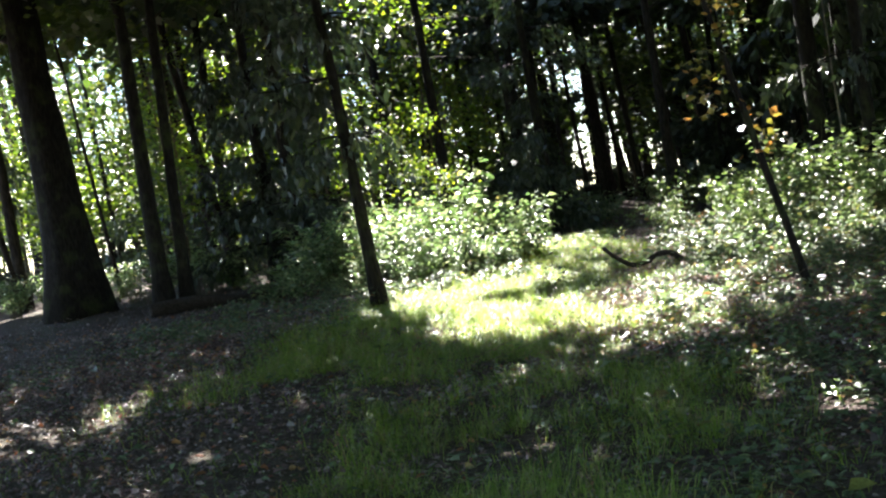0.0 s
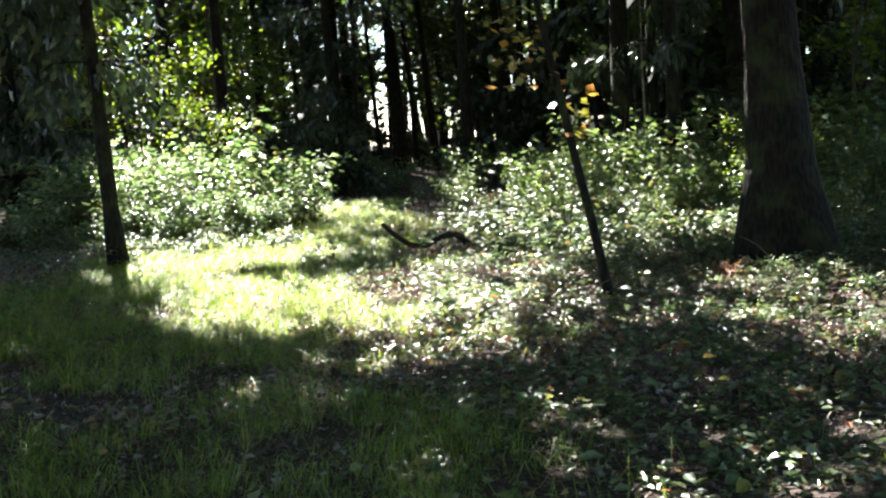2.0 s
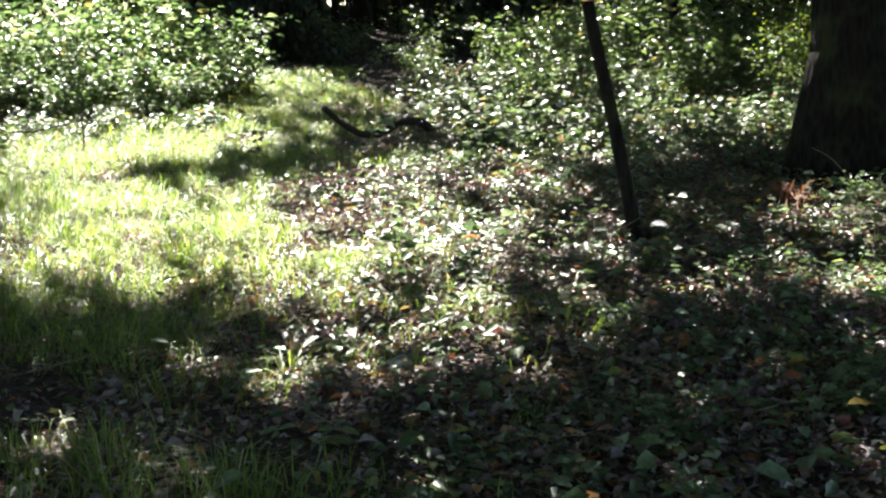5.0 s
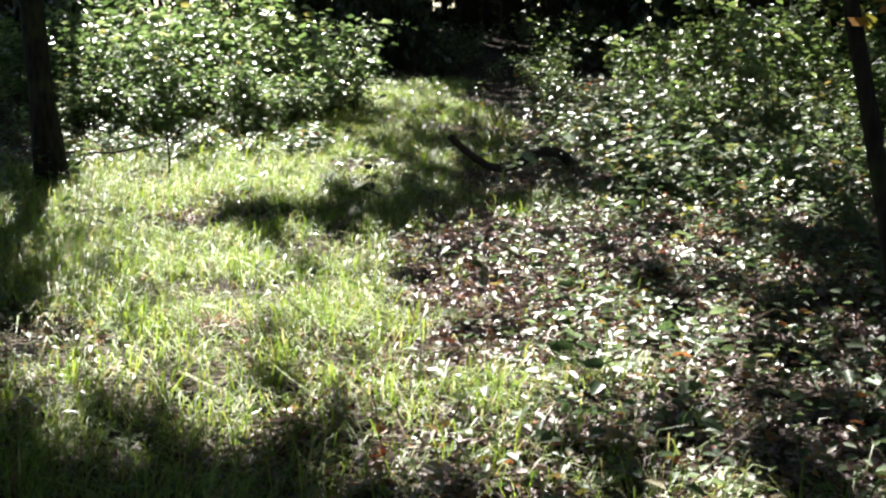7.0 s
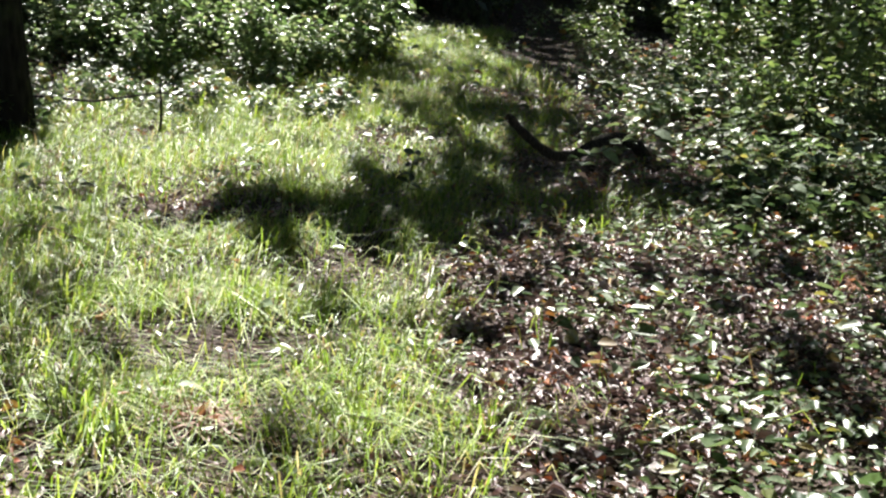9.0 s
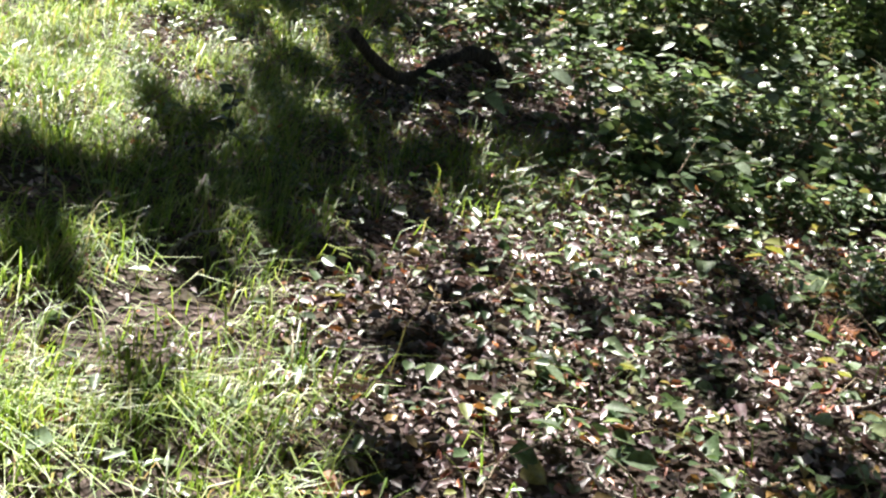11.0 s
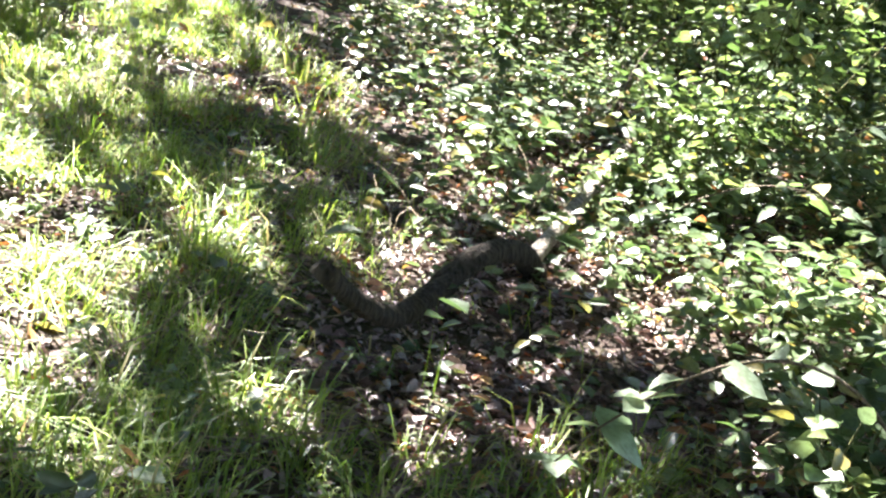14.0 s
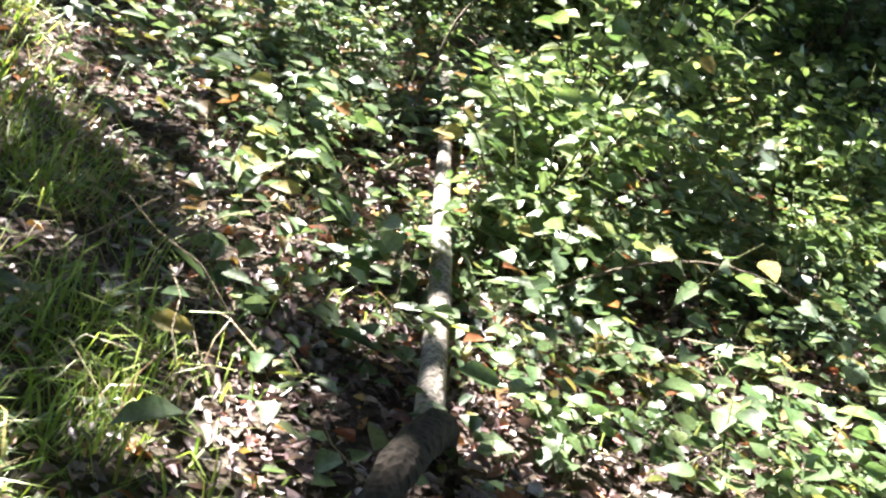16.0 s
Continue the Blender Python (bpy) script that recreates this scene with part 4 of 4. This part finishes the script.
def build_fern(x, y, s, seed):
    rng = np.random.default_rng(seed)
    root = thing("fern", on_ground(x, y), "bright green fern lit by the sun", "fern", "ferns")
    base, axis, L = [], [], []
    for i in range(9):
        a = i * 0.7 + rng.uniform(0, 0.4)
        t = np.linspace(0.1, 1, 22)
        d = np.array((math.cos(a), math.sin(a)))
        p = np.stack([d[0] * t * 0.6 * s, d[1] * t * 0.6 * s, (0.75 * t - 0.45 * t * t) * s], -1)
        sd = np.array((-d[1], d[0], 0.0))
        for k in (1, -1):
            base.append(p)
            axis.append(np.tile(sd * k + np.array((*d, 0)) * 0.4, (22, 1)))
            L.append(0.2 * s * np.sin(np.pi * (0.1 + 0.88 * t)) + 0.02)
    base, axis, L = np.concatenate(base), np.concatenate(axis), np.concatenate(L)
    part("frond", mesh_of("frond", *leaf_geometry(base, axis, np.tile((0, 0, 1.0), (len(base), 1)), L, L * 0.3), FERN), root)


for i, (x, y, s) in enumerate([(-10.6, 20.5, 0.9), (-9.6, 21.2, 0.8), (-13.0, 21.5, 0.8)]):
    build_fern(x, y, s, 70 + i)


def build_bramble():
    rng = np.random.default_rng(81)
    root = thing("bramble", on_ground(0.9, 12.2), "arching bramble stem with large pale leaves", "bramble", "brambles")
    o = np.array(root.location)
    t = np.linspace(0, 1, 14)[:, None]
    p = np.concatenate([0.95 - 1.5 * t, 12.2 - 0.55 * t, 0.02 + 1.9 * t - 1.58 * t * t], 1) - o
    q = np.concatenate([0.9 - 0.1 * t, 12.2 + 0.1 * t, 0.02 + 0.6 * t - 0.1 * t * t], 1) - o
    part("stem", mesh_of("stem", *joined([tube(p, np.linspace(0.008, 0.003, 14), 5), tube(q, np.linspace(0.006, 0.003, 14), 5)]), TWIG, True), root)
    base = np.concatenate([p[5::2], p[10:], p[11:], p[12:], q[9::2]])
    b = rng.uniform(0, 2 * np.pi, len(base))
    axis = np.stack([np.cos(b), np.sin(b), rng.uniform(-0.2, 0.2, len(base))], -1)
    L = rng.uniform(0.08, 0.15, len(base))
    part("leaves", mesh_of("leaves", *broad_leaf_geometry(base, axis, unit(rng.normal(0, 0.3, base.shape) + (0, 0, 1)), L, L * 0.8, rng), PALE_LEAF), root)
    for x, y, turn, k in ((1.9, 13.4, 0.5, 0.9), (1.5, 11.2, -0.3, 0.7), (2.6, 14.6, 1.2, 1.0), (0.9, 14.9, 2.2, 0.8), (2.2, 12.2, -0.9, 0.8), (3.4, 16.2, 0.2, 1.1), (1.6, 16.4, 2.9, 0.9), (2.4, 9.6, 0.4, 0.6)):
        copy_thing(root, Matrix.Translation(on_ground(x, y)) @ Matrix.Rotation(turn, 4, "Z")).scale = (k, k, k)


build_bramble()


def build_twig():
    rng = np.random.default_rng(83)
    root = thing("twig", on_ground(-3.9, 12.7), "thin bare twig propped in the grass", "twig")
    z = 0.3
    a = np.array(((-1.0, -0.2, z), (-0.5, -0.1, z - 0.02), (0.0, 0.0, z + 0.08), (0.35, 0.05, z + 0.06)))
    b = np.array(((0.0, 0.0, -0.02), (0.02, 0.0, 0.2), (0.0, 0.02, 0.45)))
    part("stick", mesh_of("stick", *tube(a, np.linspace(0.012, 0.006, 4), 5), ROTTEN, True), root)
    part("stick", mesh_of("stick", *tube(b, np.linspace(0.014, 0.007, 3), 5), ROTTEN, True), root)


build_twig()


def build_stick(x, y, turn, length, seed):
    """A pale dead stick lying on the ground, with a stub of a side twig."""
    rng = np.random.default_rng(seed)
    root = thing("stick", on_ground(x, y), "pale dead stick lying among grass and leaves", "stick", "sticks")
    t = np.linspace(-0.5, 0.5, 8)[:, None]
    p = np.concatenate([t * length, 0.03 * np.sin(5 * t + seed), 0.05 + 0.05 * t], 1) + np.cumsum(rng.normal(0, 0.006, (8, 3)), 0)
    part("stem", mesh_of("stem", *tube(p, np.linspace(0.009, 0.004, 8), 6, 0.08, rng), PALE, True), root)
    q = p[4] + np.array(((0, 0, 0), (0.04, 0.03, 0.03), (0.07, 0.07, 0.05)))
    part("side_twig", mesh_of("side_twig", *tube(q, (0.004, 0.003, 0.002), 5), PALE, True), root)
    root.rotation_euler = (0, 0, turn)


for i, (x, y, turn, n) in enumerate([(-1.87, 11.1, 0.9, 0.42), (-1.72, 10.1, 0.7, 0.3), (0.95, 12.6, 2.6, 0.5), (1.15, 13.3, -0.5, 0.55), (0.7, 9.3, 0.3, 0.4), (2.1, 4.6, 0.6, 0.5), (-0.4, 8.6, 2.2, 0.3)]):
    build_stick(x, y, turn, n, 120 + i)


def build_pale_leaf():
    root = thing("leaf_sprig", on_ground(0.08, 11.38), "pale pink leaf on a thin red stalk", "sprig")
    p = np.array(((0.1, 0.05, -0.01), (0.05, 0.02, 0.07), (0.0, 0.0, 0.15), (-0.03, 0.0, 0.19)))
    part("stalk", mesh_of("stalk", *tube(p, np.linspace(0.005, 0.0025, 4), 5), RUSSET, True), root)
    part("leaf", mesh_of("leaf", *leaf_geometry(np.array(((-0.03, 0.0, 0.19),)), np.array(((1.0, -0.2, 0.15),)), np.array(((0.1, -0.35, 1.0),)), np.array((0.1,)), np.array((0.065,))), PINK), root, "pale pink leaf blade")


build_pale_leaf()


def build_plantlet(x, y):
    rng = np.random.default_rng(85)
    root = thing("seedling", on_ground(x, y), "small dark seedling in the grass", "plant")
    t = np.linspace(0, 1, 6)[:, None]
    p = np.concatenate([0.05 * t, 0 * t, 0.34 * t], 1)
    part("stem", mesh_of("stem", *tube(p, np.linspace(0.006, 0.003, 6), 5), STEM, True), root)
    base = np.repeat(p[2:], 3, 0)
    b = rng.uniform(0, 2 * np.pi, len(base))
    axis = np.stack([np.cos(b), np.sin(b), rng.uniform(-0.3, 0.5, len(base))], -1)
    L = rng.uniform(0.06, 0.11, len(base))
    part("leaves", mesh_of("leaves", *leaf_geometry(base, axis, unit(rng.normal(0, 0.4, base.shape) + (0, 0, 1)), L, L * 0.55), NEEDLE), root)


build_plantlet(-1.73, 11.3)


def build_fallen_leaves():
    """The dead leaves nearest the path, each a piece of the ground."""
    rng = np.random.default_rng(91)
    shapes = []
    for i in range(6):
        n = 9
        t = np.linspace(0, 1, n)
        w = (0.36 + 0.1 * rng.uniform(-1, 1)) * np.sin(np.pi * t ** 0.8) * (1 + 0.22 * np.sin(t * rng.uniform(14, 24)))
        curl, bend = rng.uniform(0.2, 0.6), rng.uniform(-0.4, 0.5)
        mid = np.stack([t - 0.5, 0 * t, bend * (t - 0.5) ** 2], -1)
        le = mid + np.stack([0 * t, w, curl * w], -1)
        ri = mid + np.stack([0 * t, -w, curl * w * rng.uniform(0.3, 1.1)], -1)
        v = np.concatenate([mid, le, ri])
        k = np.arange(n - 1)
        f = np.concatenate([np.stack([k, k + 1, n + k + 1, n + k], -1), np.stack([k + 1, k, 2 * n + k, 2 * n + k + 1], -1)])
        shapes.append(mesh_of("leaf", v, f, PIECE, True))
    count = 0
    while count < 300:
        x, y = rng.uniform(-2.4, 2.2), rng.uniform(4.2, 16.5)
        if count < 90:
            x, y = rng.normal(0.0, 0.4), rng.normal(6.2, 0.7)
        if rng.uniform() < grassy(x, y) * 0.85:
            continue
        ob = part("leaf", shapes[count % 6], ground)
        s = rng.uniform(0.04, 0.085)
        ob.matrix_basis = Matrix.Translation(on_ground(x, y, rng.uniform(0.02, 0.05))) @ Euler((rng.normal(0, 0.25), rng.normal(0, 0.25), rng.uniform(0, 6.28))).to_matrix().to_4x4() @ Matrix.Diagonal((s, s, s, 1))
        count += 1


build_fallen_leaves()
